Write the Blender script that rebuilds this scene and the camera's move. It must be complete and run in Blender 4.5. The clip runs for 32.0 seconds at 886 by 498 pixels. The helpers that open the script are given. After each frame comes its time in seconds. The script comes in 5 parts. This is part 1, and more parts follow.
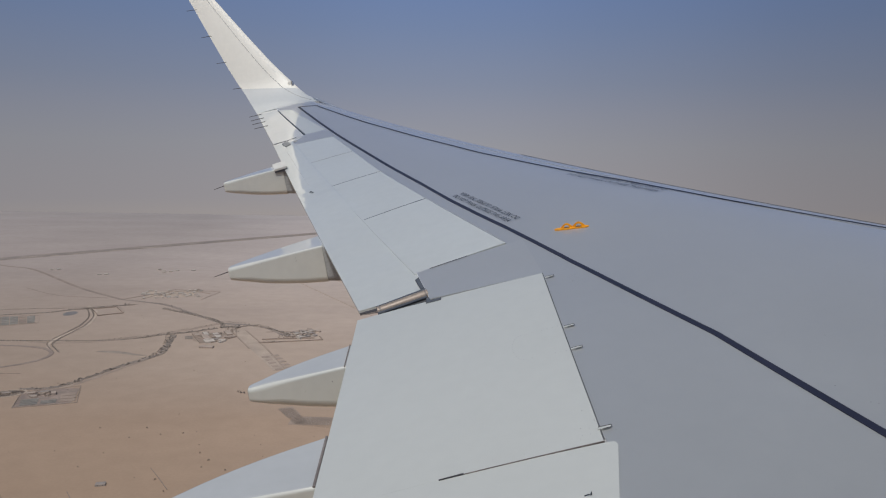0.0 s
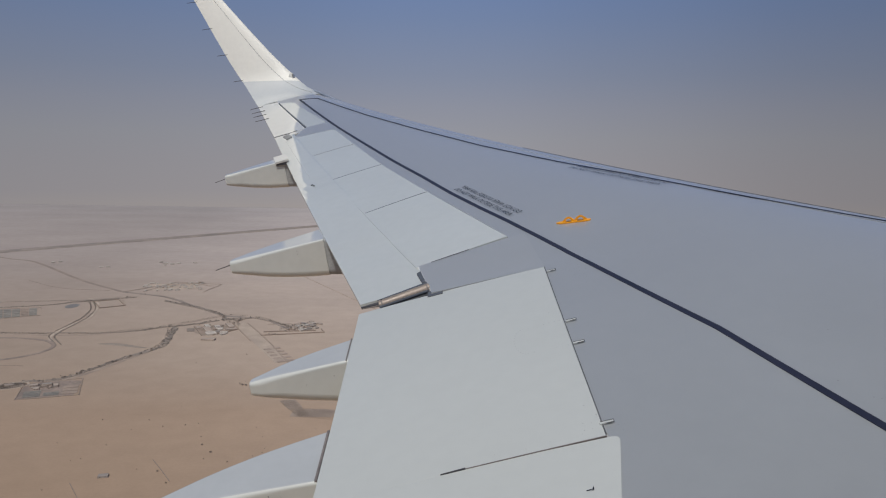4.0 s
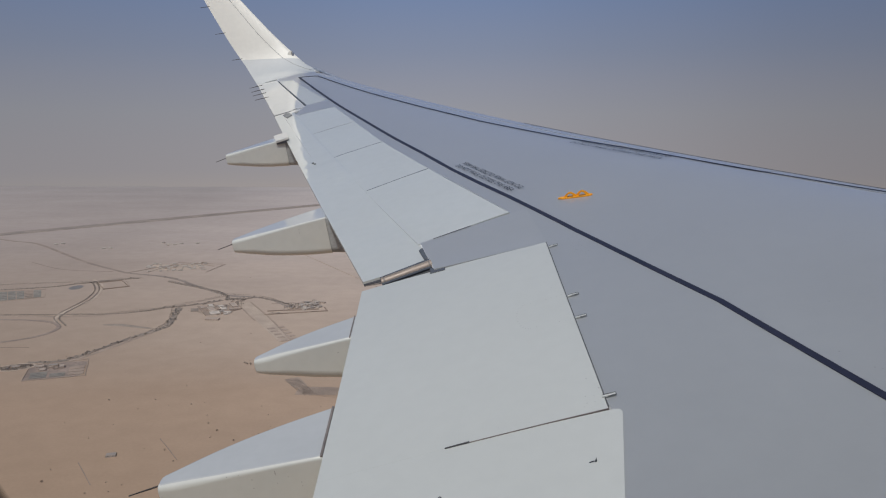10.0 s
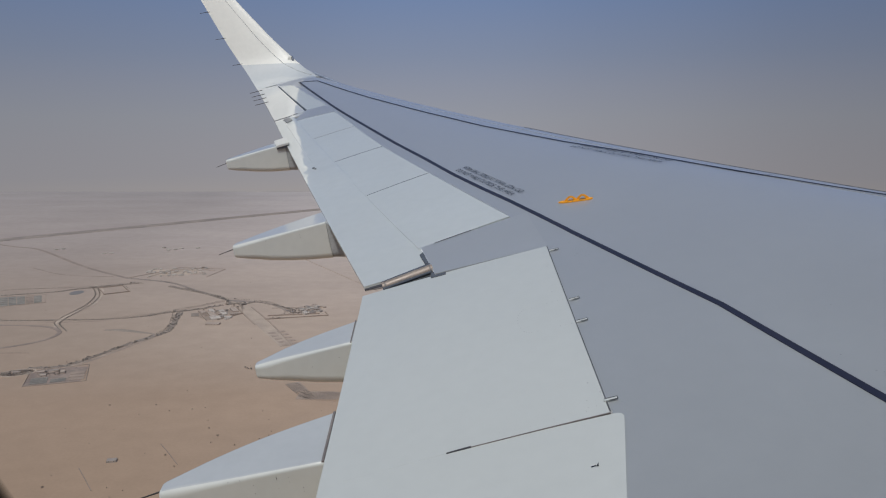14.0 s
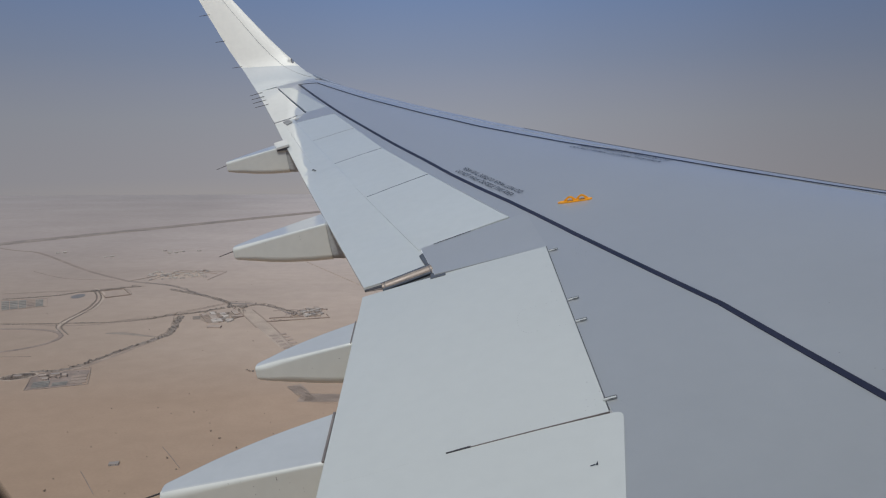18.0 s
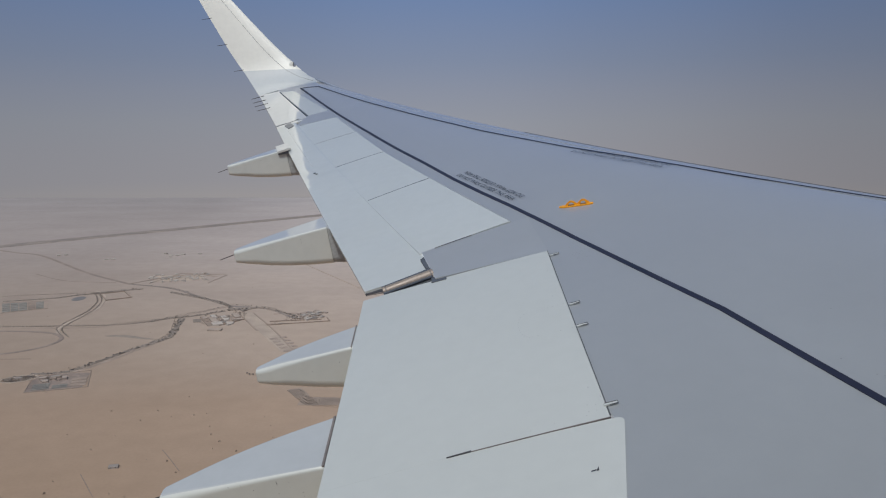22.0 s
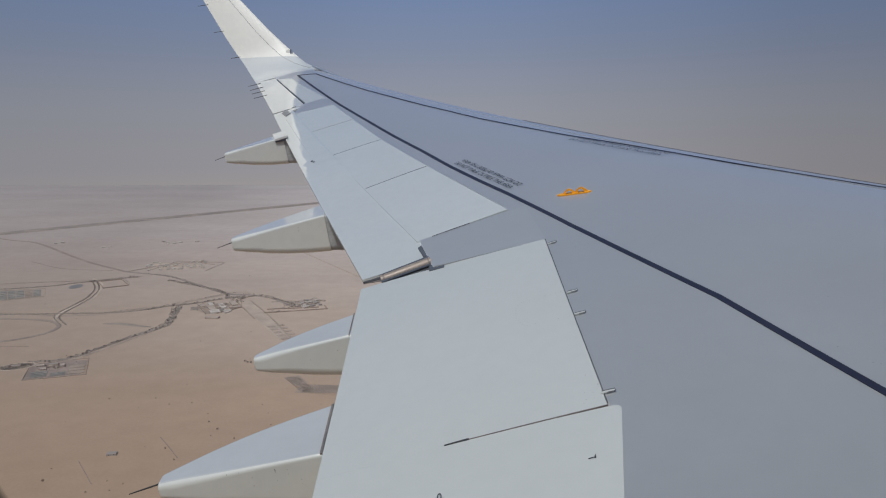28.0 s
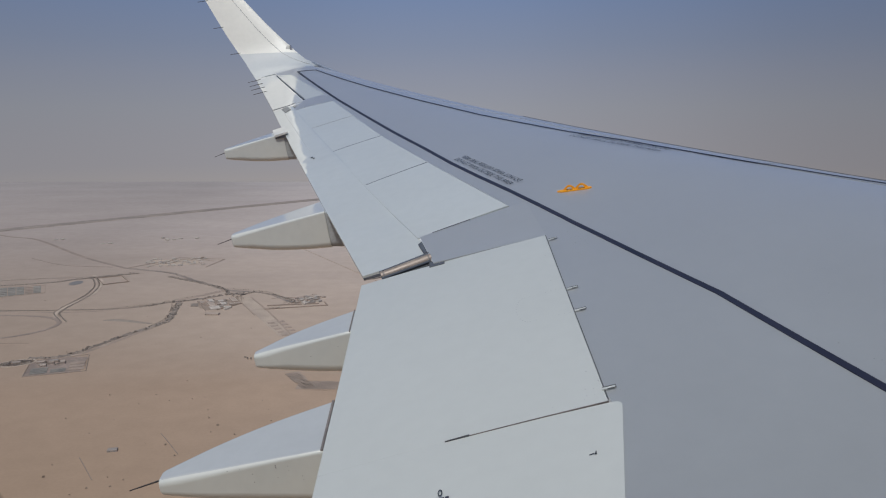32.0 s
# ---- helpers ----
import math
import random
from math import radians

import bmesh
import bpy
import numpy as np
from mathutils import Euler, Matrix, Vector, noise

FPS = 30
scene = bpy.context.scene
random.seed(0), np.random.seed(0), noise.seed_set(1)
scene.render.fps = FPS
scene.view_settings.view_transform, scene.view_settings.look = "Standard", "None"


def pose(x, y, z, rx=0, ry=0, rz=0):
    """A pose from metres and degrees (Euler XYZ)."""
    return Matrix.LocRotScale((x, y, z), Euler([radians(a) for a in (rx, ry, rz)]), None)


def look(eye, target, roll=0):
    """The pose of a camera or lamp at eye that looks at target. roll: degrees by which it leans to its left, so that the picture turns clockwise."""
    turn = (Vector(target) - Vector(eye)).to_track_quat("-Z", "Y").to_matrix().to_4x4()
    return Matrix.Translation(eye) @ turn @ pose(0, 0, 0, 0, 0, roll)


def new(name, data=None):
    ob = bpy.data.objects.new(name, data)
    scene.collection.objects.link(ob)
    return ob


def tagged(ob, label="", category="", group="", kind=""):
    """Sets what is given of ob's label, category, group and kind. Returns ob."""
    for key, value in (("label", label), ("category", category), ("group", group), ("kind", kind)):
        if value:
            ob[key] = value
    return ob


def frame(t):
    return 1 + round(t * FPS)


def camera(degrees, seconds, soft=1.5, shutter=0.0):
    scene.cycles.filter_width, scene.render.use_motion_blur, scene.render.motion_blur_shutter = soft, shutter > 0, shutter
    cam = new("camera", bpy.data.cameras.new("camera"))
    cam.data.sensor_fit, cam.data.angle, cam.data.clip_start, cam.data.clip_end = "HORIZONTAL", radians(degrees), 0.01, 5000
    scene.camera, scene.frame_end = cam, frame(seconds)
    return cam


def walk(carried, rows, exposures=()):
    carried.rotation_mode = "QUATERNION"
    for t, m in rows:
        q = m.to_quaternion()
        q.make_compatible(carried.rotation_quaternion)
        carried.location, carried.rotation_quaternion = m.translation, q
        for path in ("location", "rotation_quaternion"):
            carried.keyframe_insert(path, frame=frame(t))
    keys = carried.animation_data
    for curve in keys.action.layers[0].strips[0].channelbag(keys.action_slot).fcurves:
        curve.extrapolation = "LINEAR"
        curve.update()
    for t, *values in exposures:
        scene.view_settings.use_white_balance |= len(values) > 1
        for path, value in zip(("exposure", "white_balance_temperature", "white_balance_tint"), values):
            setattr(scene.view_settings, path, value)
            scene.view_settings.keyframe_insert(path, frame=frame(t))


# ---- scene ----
cam = camera(61.168, 32.0, soft=1.15)

# seconds, x, y, z, turn about x, y, z: a telephone held by a passenger at a cabin window
ROWS = (
    (0, -0.0021, -0.0038, 380.0005, 83.263, -0.846, 3.147),
    (0.5, -0.0016, -0.0013, 380.0007, 82.376, -0.679, 3.119),
    (1, -0.0049, 0.0027, 379.9998, 81.687, -0.709, 3.192),
    (1.5, 0.0000, 0.0036, 379.9995, 82.068, -0.979, 3.254),
    (2, 0.0070, -0.0105, 379.9977, 80.997, -0.498, 3.238),
    (2.5, -0.0004, -0.0013, 380.0014, 80.375, -0.130, 3.467),
    (3, -0.0032, 0.0051, 379.9988, 80.544, -0.474, 3.537),
    (3.5, -0.0057, 0.0089, 380.0082, 82.697, -0.842, 3.297),
    (5.5, 0.0005, -0.0042, 380.0009, 82.478, -0.597, 2.968),
    (6, 0.0003, -0.0041, 380.0015, 82.211, -0.329, 3.141),
    (6.5, 0.0036, 0.0035, 379.9986, 81.458, -0.324, 3.246),
    (7, 0.0060, -0.0087, 379.9986, 80.460, -0.083, 3.286),
    (7.5, 0.0053, -0.0025, 379.9931, 79.982, 0.182, 3.352),
    (8, -0.0082, 0.0089, 380.0023, 80.413, -0.088, 3.379),
    (8.5, 0.0041, -0.0007, 379.9959, 80.725, 0.006, 3.352),
    (9, -0.0000, -0.0001, 380.0002, 80.413, -0.001, 3.349),
    (9.5, -0.0045, 0.0053, 380.0011, 80.625, -0.173, 3.361),
    (10, -0.0030, 0.0019, 380.0009, 80.972, -0.169, 3.319),
    (10.5, 0.0028, 0.0014, 379.9947, 80.799, 0.028, 3.382),
    (11, -0.0006, 0.0031, 379.9976, 80.996, 0.075, 3.479),
    (11.5, -0.0082, 0.0038, 380.0069, 81.150, 0.044, 3.457),
    (12, -0.0035, 0.0022, 379.9995, 81.625, -0.109, 3.390),
    (12.5, -0.0037, 0.0049, 379.9970, 81.368, -0.074, 3.272),
    (13, -0.0025, -0.0016, 380.0049, 81.145, 0.090, 3.305),
    (13.5, -0.0063, 0.0004, 380.0050, 81.272, -0.009, 3.248),
    (15.5, 0.0033, -0.0005, 379.9987, 81.286, 0.354, 3.620),
    (16, 0.0021, 0.0028, 380.0014, 81.934, 0.339, 3.560),
    (16.5, 0.0024, 0.0002, 379.9953, 82.036, 0.130, 3.427),
    (17, 0.0059, -0.0006, 379.9950, 81.429, 0.227, 3.387),
    (17.5, 0.0018, 0.0016, 379.9954, 81.510, 0.222, 3.334),
    (18, 0.0047, -0.0057, 379.9988, 81.405, 0.330, 3.349),
    (18.5, 0.0027, -0.0033, 379.9991, 80.849, 0.261, 3.349),
    (19, 0.0006, 0.0022, 379.9949, 80.434, 0.209, 3.323),
    (19.5, 0.0087, 0.0041, 379.9977, 80.970, 0.359, 3.466),
    (20, 0.0033, -0.0004, 379.9946, 81.175, 0.179, 3.384),
    (20.5, -0.0035, -0.0009, 380.0026, 81.028, 0.073, 3.371),
    (21, 0.0005, 0.0049, 380.0033, 80.807, 0.217, 3.409),
    (21.5, -0.0012, 0.0043, 380.0019, 81.305, 0.010, 3.430),
    (22, 0.0027, -0.0024, 379.9994, 81.702, 0.124, 3.441),
    (22.5, 0.0012, -0.0026, 379.9984, 81.195, 0.161, 3.436),
    (23, 0.0018, 0.0038, 379.9923, 81.222, 0.064, 3.356),
    (23.5, 0.0049, -0.0011, 379.9930, 81.015, 0.119, 3.240),
    (24, 0.0044, 0.0000, 379.9913, 80.614, 0.167, 3.283),
    (24.5, 0.0011, -0.0035, 379.9994, 80.441, 0.183, 3.388),
    (25, 0.0009, -0.0033, 380.0000, 80.235, 0.201, 3.351),
    (25.5, -0.0007, 0.0032, 379.9954, 80.221, 0.045, 3.399),
    (27.5, 0.0030, 0.0014, 379.9988, 80.767, -0.005, 3.301),
    (28, 0.0009, -0.0011, 380.0005, 80.782, 0.063, 3.255),
    (28.5, -0.0010, 0.0025, 379.9989, 80.702, -0.035, 3.220),
    (29, -0.0005, 0.0036, 380.0030, 80.510, 0.033, 3.219),
    (29.5, 0.0015, -0.0009, 380.0019, 80.495, 0.000, 3.305),
    (30, -0.0005, 0.0014, 380.0013, 80.523, -0.048, 3.275),
    (30.5, -0.0006, 0.0006, 380.0040, 80.245, 0.091, 3.294),
    (31, -0.0004, -0.0038, 380.0042, 79.587, 0.265, 3.351),
    (31.5, -0.0055, 0.0041, 380.0013, 80.069, 0.045, 3.306),
    (32, -0.0015, 0.0032, 379.9998, 80.502, 0.094, 3.245),
)
# the telephone's white balance drifts a little cooler on the way
BALANCE = ((0.0, -0.02, 6500, 10), (10.0, -0.02, 6480, 10), (13.0, -0.02, 6330, 9), (24.0, -0.02, 6230, 8), (32.0, -0.02, 6270, 9))
walk(cam, [(r[0], pose(*r[1:])) for r in ROWS], BALANCE)

# ---- world, sun ----
TO_SUN = Vector((-0.15, -0.45, 0.80)).normalized()
world = bpy.data.worlds.new("hazy_desert_sky")
scene.world = world
world.use_nodes = True
wn, wl = world.node_tree.nodes, world.node_tree.links
wn.clear()
w_out = wn.new("ShaderNodeOutputWorld")
w_bg = wn.new("ShaderNodeBackground")
w_bg.inputs["Strength"].default_value = 1.0
w_co = wn.new("ShaderNodeTexCoord")
w_sep = wn.new("ShaderNodeSeparateXYZ")
wl.new(w_co.outputs["Generated"], w_sep.inputs[0])
w_map = wn.new("ShaderNodeMapRange")
w_map.inputs["From Min"].default_value, w_map.inputs["From Max"].default_value = -0.2, 0.3
wl.new(w_sep.outputs["Z"], w_map.inputs["Value"])
w_ramp = wn.new("ShaderNodeValToRGB")
wl.new(w_map.outputs[0], w_ramp.inputs[0])
HAZE = ((0.0, (0.34, 0.295, 0.27)), (0.245, (0.318, 0.290, 0.281)), (0.30, (0.288, 0.273, 0.286)), (0.38, (0.276, 0.27, 0.292)), (0.44, (0.264, 0.268, 0.298)), (0.52, (0.235, 0.25, 0.305)),
        (0.60, (0.197, 0.229, 0.312)), (0.74, (0.152, 0.205, 0.334)), (1.0, (0.095, 0.17, 0.38)))
while len(w_ramp.color_ramp.elements) < len(HAZE):
    w_ramp.color_ramp.elements.new(0.5)
for e, (at, c) in zip(w_ramp.color_ramp.elements, HAZE):
    e.position, e.color = at, (*c, 1)
w_sky = wn.new("ShaderNodeTexSky")
w_sky.sky_type, w_sky.sun_disc = "NISHITA", False
w_sky.sun_elevation = math.asin(TO_SUN.z)
w_sky.sun_rotation = math.atan2(TO_SUN.x, TO_SUN.y)
w_sky.dust_density, w_sky.altitude = 4.0, 400
w_scale = wn.new("ShaderNodeMix")
w_scale.data_type, w_scale.blend_type = "RGBA", "MULTIPLY"
w_scale.inputs[0].default_value = 1.0
wl.new(w_sky.outputs[0], w_scale.inputs[6])
w_scale.inputs[7].default_value = (0.085, 0.085, 0.085, 1)
w_fac = wn.new("ShaderNodeMapRange")
w_fac.interpolation_type = "SMOOTHSTEP"
w_fac.inputs["From Min"].default_value, w_fac.inputs["From Max"].default_value = 0.2, 0.6
wl.new(w_sep.outputs["Z"], w_fac.inputs["Value"])
w_mix = wn.new("ShaderNodeMix")
w_mix.data_type = "RGBA"
wl.new(w_fac.outputs[0], w_mix.inputs[0])
wl.new(w_ramp.outputs[0], w_mix.inputs[6])
wl.new(w_scale.outputs[2], w_mix.inputs[7])
w_az = wn.new("ShaderNodeFloatCurve")
az = w_az.mapping.curves[0]
az.points[0].location, az.points[1].location = (0.0, 0.84), (1.0, 0.72)
for at in ((0.2, 0.92), (0.36, 1.05), (0.46, 1.13), (0.58, 1.02), (0.74, 0.80)):
    az.points.new(*at)
w_az.mapping.use_clip = False
w_az.mapping.update()
w_half = wn.new("ShaderNodeMapRange")
w_half.inputs["From Min"].default_value, w_half.inputs["From Max"].default_value = -1.0, 1.0
wl.new(w_sep.outputs["X"], w_half.inputs["Value"])
wl.new(w_half.outputs[0], w_az.inputs["Value"])
w_tone = wn.new("ShaderNodeVectorMath")
w_tone.operation = "SCALE"
wl.new(w_mix.outputs[2], w_tone.inputs[0])
wl.new(w_az.outputs[0], w_tone.inputs["Scale"])
wl.new(w_tone.outputs[0], w_bg.inputs["Color"])
wl.new(w_bg.outputs[0], w_out.inputs[0])

sun = new("sun", bpy.data.lights.new("sun", "SUN"))
sun.data.energy, sun.data.angle, sun.data.color = 1.95, radians(1.5), (1.0, 0.98, 0.92)
sun.matrix_world = look(TO_SUN * 900 + Vector((0, 0, 380)), (0, 0, 380))


# ---- materials ----
def material(name, color, rough=0.5, metal=0.0, coat=0.0, coarse=(1.0, 0.1), fine=(30.0, 0.06), bump=0.0, bump_scale=60.0, tint=None, coat_rough=0.03, coat_ior=1.6, sheen=0.0, spec=0.5):
    """Principled surface with variation at two scales: coarse and fine are (scale per metre, amount)."""
    m = bpy.data.materials.new(name)
    m.use_nodes = True
    n, l = m.node_tree.nodes, m.node_tree.links
    b = n["Principled BSDF"]
    b.inputs["Metallic"].default_value, b.inputs["Coat Weight"].default_value = metal, coat
    b.inputs["Coat Roughness"].default_value, b.inputs["Coat IOR"].default_value = coat_rough, coat_ior
    b.inputs["Sheen Weight"].default_value, b.inputs["Sheen Roughness"].default_value = sheen, 0.5
    b.inputs["Sheen Tint"].default_value = (0.9, 0.93, 1.0, 1)
    b.inputs["Specular IOR Level"].default_value = spec
    geo = n.new("ShaderNodeTexCoord")
    last = None
    for (scale, amount), detail in ((coarse, 4), (fine, 3)):
        t = n.new("ShaderNodeTexNoise")
        t.inputs["Scale"].default_value, t.inputs["Detail"].default_value = scale, detail
        l.new(geo.outputs["Object"], t.inputs["Vector"])
        r = n.new("ShaderNodeMapRange")
        r.inputs["From Min"].default_value, r.inputs["From Max"].default_value = 0.3, 0.7
        r.inputs["To Min"].default_value, r.inputs["To Max"].default_value = 1 - amount, 1 + amount
        l.new(t.outputs["Fac"], r.inputs["Value"])
        if last is None:
            last, first = r.outputs[0], t.outputs["Fac"]
        else:
            mu = n.new("ShaderNodeMath")
            mu.operation = "MULTIPLY"
            l.new(last, mu.inputs[0])
            l.new(r.outputs[0], mu.inputs[1])
            last = mu.outputs[0]
    mix = n.new("ShaderNodeMix")
    mix.data_type = "RGBA"
    mix.inputs[6].default_value, mix.inputs[7].default_value = (*color, 1), (*(tint or color), 1)
    l.new(first, mix.inputs[0])
    v = n.new("ShaderNodeVectorMath")
    v.operation = "SCALE"
    l.new(mix.outputs[2], v.inputs[0])
    l.new(last, v.inputs["Scale"])
    l.new(v.outputs[0], b.inputs["Base Color"])
    rr = n.new("ShaderNodeMath")
    rr.operation = "MULTIPLY"
    rr.inputs[1].default_value = rough
    l.new(last, rr.inputs[0])
    l.new(rr.outputs[0], b.inputs["Roughness"])
    if bump:
        t = n.new("ShaderNodeTexNoise")
        t.inputs["Scale"].default_value, t.inputs["Detail"].default_value = bump_scale, 1.5
        l.new(geo.outputs["Object"], t.inputs["Vector"])
        bp = n.new("ShaderNodeBump")
        bp.inputs["Strength"].default_value, bp.inputs["Distance"].default_value = bump, 0.3 / bump_scale
        l.new(t.outputs["Fac"], bp.inputs["Height"])
        l.new(bp.outputs[0], b.inputs["Normal"])
        l.new(bp.outputs[0], b.inputs["Coat Normal"])
    return m


M_WING = material("grey_wing_paint", (0.332, 0.342, 0.334), 0.40, metal=0.15, coat=0.9, coat_ior=1.9, coarse=(0.7, 0.05), fine=(9, 0.02), bump=0.0, bump_scale=2.5, tint=(0.316, 0.334, 0.338), sheen=1.0)
# wing grey lightened: haze reflection on the fixed panel put into the base colour
M_FIXED = material("lightened_fixed_panel_grey", (0.358, 0.366, 0.352), 0.40, metal=0.15, coat=0.9, coat_ior=1.9, coarse=(0.7, 0.05), fine=(9, 0.02), tint=(0.340, 0.358, 0.356), sheen=1.0)
M_SEAM = material("pale_grey_seam", (0.27, 0.275, 0.27), 0.6, spec=0.2, coarse=(6, 0.2), fine=(50, 0.15))
M_FLAP = material("pale_grey_flap_paint", (0.522, 0.547, 0.526), 0.45, coat=1.0, coarse=(0.9, 0.015), fine=(12, 0.015), bump=0.0, bump_scale=1.6, tint=(0.512, 0.536, 0.518))
# flap grey made lighter in the base colour for stronger sky reflection outboard
M_SPOILER = material("lightened_spoiler_grey", (0.592, 0.615, 0.585), 0.45, coat=1.0, coarse=(0.9, 0.035), fine=(12, 0.02), tint=(0.54, 0.575, 0.565), coat_ior=2.3)
M_WHITE = material("white_winglet_paint", (0.79, 0.79, 0.725), 0.5, coat=0.15, coat_rough=0.4, coarse=(1.2, 0.03), fine=(14, 0.02), bump=0.0, bump_scale=2)
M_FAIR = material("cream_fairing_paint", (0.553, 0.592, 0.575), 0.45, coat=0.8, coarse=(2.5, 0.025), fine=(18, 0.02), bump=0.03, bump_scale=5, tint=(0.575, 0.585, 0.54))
M_FAIRTOP = material("pale_grey_fairing_top_tone", (0.445, 0.468, 0.478), 0.45, coat=0.8, coarse=(2.5, 0.03), fine=(18, 0.02), bump=0.03, bump_scale=5)
M_TIP = material("pale_tip_paint", (0.545, 0.575, 0.575), 0.45, coat=0.9, coarse=(1.2, 0.03), fine=(14, 0.02), bump=0.0, bump_scale=2)
M_AILERON = material("white_aileron_paint", (0.60, 0.61, 0.585), 0.45, coat=1.0, coat_ior=2.3, coarse=(1.2, 0.03), fine=(14, 0.02))
M_STRIPE = material("dark_blue_stripe", (0.016, 0.018, 0.037), 0.45, coarse=(3, 0.2), fine=(40, 0.15))
M_INK = material("dark_ink", (0.02, 0.024, 0.035), 0.7, spec=0.15, coarse=(6, 0.3), fine=(50, 0.3))
M_ORANGE = material("orange_bracket", (0.86, 0.36, 0.012), 0.45, coarse=(15, 0.1), fine=(80, 0.1))
M_GAP = material("dark_sealant", (0.05, 0.05, 0.055), 0.7, coarse=(6, 0.3), fine=(40, 0.2))
M_SHADE = material("pylon_shade_and_fastener_grey", (0.35, 0.365, 0.37), 0.8, spec=0.1, coarse=(5, 0.15), fine=(40, 0.1))
M_STEEL = material("worn_steel", (0.28, 0.235, 0.20), 0.5, metal=0.3, coarse=(10, 0.2), fine=(80, 0.15))
M_GAP2 = material("dark_rail_metal", (0.10, 0.105, 0.115), 0.7, spec=0.12, coarse=(8, 0.2), fine=(50, 0.15))
M_JOINT = material("brown_weathered_seal", (0.175, 0.155, 0.145), 0.6, coarse=(10, 0.25), fine=(60, 0.2))
M_BRACKET = material("blue_grey_bracket", (0.085, 0.098, 0.12), 0.7, spec=0.12, coarse=(8, 0.15), fine=(60, 0.1))
M_NOSE = material("nose_shade_grey", (0.30, 0.345, 0.43), 0.5, metal=0.3, coarse=(5, 0.15), fine=(40, 0.1))
M_WICK = material("black_carbon", (0.03, 0.026, 0.025), 0.6, coarse=(30, 0.2), fine=(90, 0.2))
M_LENS = material("smoked_lens", (0.27, 0.30, 0.36), 0.12, coat=1.0, coarse=(30, 0.1), fine=(90, 0.05))
# outside is unseen; grey chosen to dim the light bounced onto the wing
M_FUSE = material("bounce_dimming_fuselage_grey", (0.40, 0.40, 0.40), 0.35, coat=0.3, coarse=(0.8, 0.04), fine=(12, 0.03))
M_TRIM = material("dark_window_rubber", (0.02, 0.018, 0.017), 0.8, coarse=(20, 0.2), fine=(120, 0.2))

# haze is put into these base colours: roads, tracks, hedges and foliage paled
M_ROAD = material("hazed_asphalt", (0.232, 0.195, 0.172), 0.9, coarse=(0.02, 0.25), fine=(0.3, 0.15), tint=(0.26, 0.218, 0.185))
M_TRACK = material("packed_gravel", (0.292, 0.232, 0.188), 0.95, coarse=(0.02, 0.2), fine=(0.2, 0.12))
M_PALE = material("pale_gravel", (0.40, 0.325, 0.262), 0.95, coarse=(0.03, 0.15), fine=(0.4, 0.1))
M_LEAF = material("hazed_foliage", (0.44, 0.382, 0.328), 0.8, coarse=(0.05, 0.2), fine=(0.8, 0.2), tint=(0.45, 0.393, 0.34))


def let_light_through(m, share):
    """Thin leaves: part of the light passes."""
    n, l = m.node_tree.nodes, m.node_tree.links
    b, out = n["Principled BSDF"], n["Material Output"]
    t, mix = n.new("ShaderNodeBsdfTranslucent"), n.new("ShaderNodeMixShader")
    mix.inputs[0].default_value = share
    l.new(b.inputs["Base Color"].links[0].from_socket, t.inputs["Color"])
    l.new(b.outputs[0], mix.inputs[1])
    l.new(t.outputs[0], mix.inputs[2])
    l.new(mix.outputs[0], out.inputs["Surface"])


# large share lifts the shade in the crowns, again in place of haze
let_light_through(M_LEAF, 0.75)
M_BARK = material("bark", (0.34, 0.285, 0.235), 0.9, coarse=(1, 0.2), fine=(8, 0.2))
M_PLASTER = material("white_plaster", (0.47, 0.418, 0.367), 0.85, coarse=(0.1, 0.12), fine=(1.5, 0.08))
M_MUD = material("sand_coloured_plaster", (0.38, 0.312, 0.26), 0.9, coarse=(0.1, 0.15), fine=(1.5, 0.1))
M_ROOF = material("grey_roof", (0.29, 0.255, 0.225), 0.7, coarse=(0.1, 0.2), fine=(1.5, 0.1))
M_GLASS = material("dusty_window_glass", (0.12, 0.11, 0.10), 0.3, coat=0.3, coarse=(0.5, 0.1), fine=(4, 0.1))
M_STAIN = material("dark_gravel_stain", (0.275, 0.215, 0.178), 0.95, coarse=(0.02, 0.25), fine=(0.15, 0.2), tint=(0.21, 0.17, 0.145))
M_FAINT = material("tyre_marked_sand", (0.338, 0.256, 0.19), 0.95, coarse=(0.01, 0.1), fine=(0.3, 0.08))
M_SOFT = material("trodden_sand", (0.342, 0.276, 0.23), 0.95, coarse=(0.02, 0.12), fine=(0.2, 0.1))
M_HEDGE = material("hazed_hedge", (0.262, 0.219, 0.184), 0.95, coarse=(0.08, 0.2), fine=(0.6, 0.25), tint=(0.225, 0.191, 0.163))
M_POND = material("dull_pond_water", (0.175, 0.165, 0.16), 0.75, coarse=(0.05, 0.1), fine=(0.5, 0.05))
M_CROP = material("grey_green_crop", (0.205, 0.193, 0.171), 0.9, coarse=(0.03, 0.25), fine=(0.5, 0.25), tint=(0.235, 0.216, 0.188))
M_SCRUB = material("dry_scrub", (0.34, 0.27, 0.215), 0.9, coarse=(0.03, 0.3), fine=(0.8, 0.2))


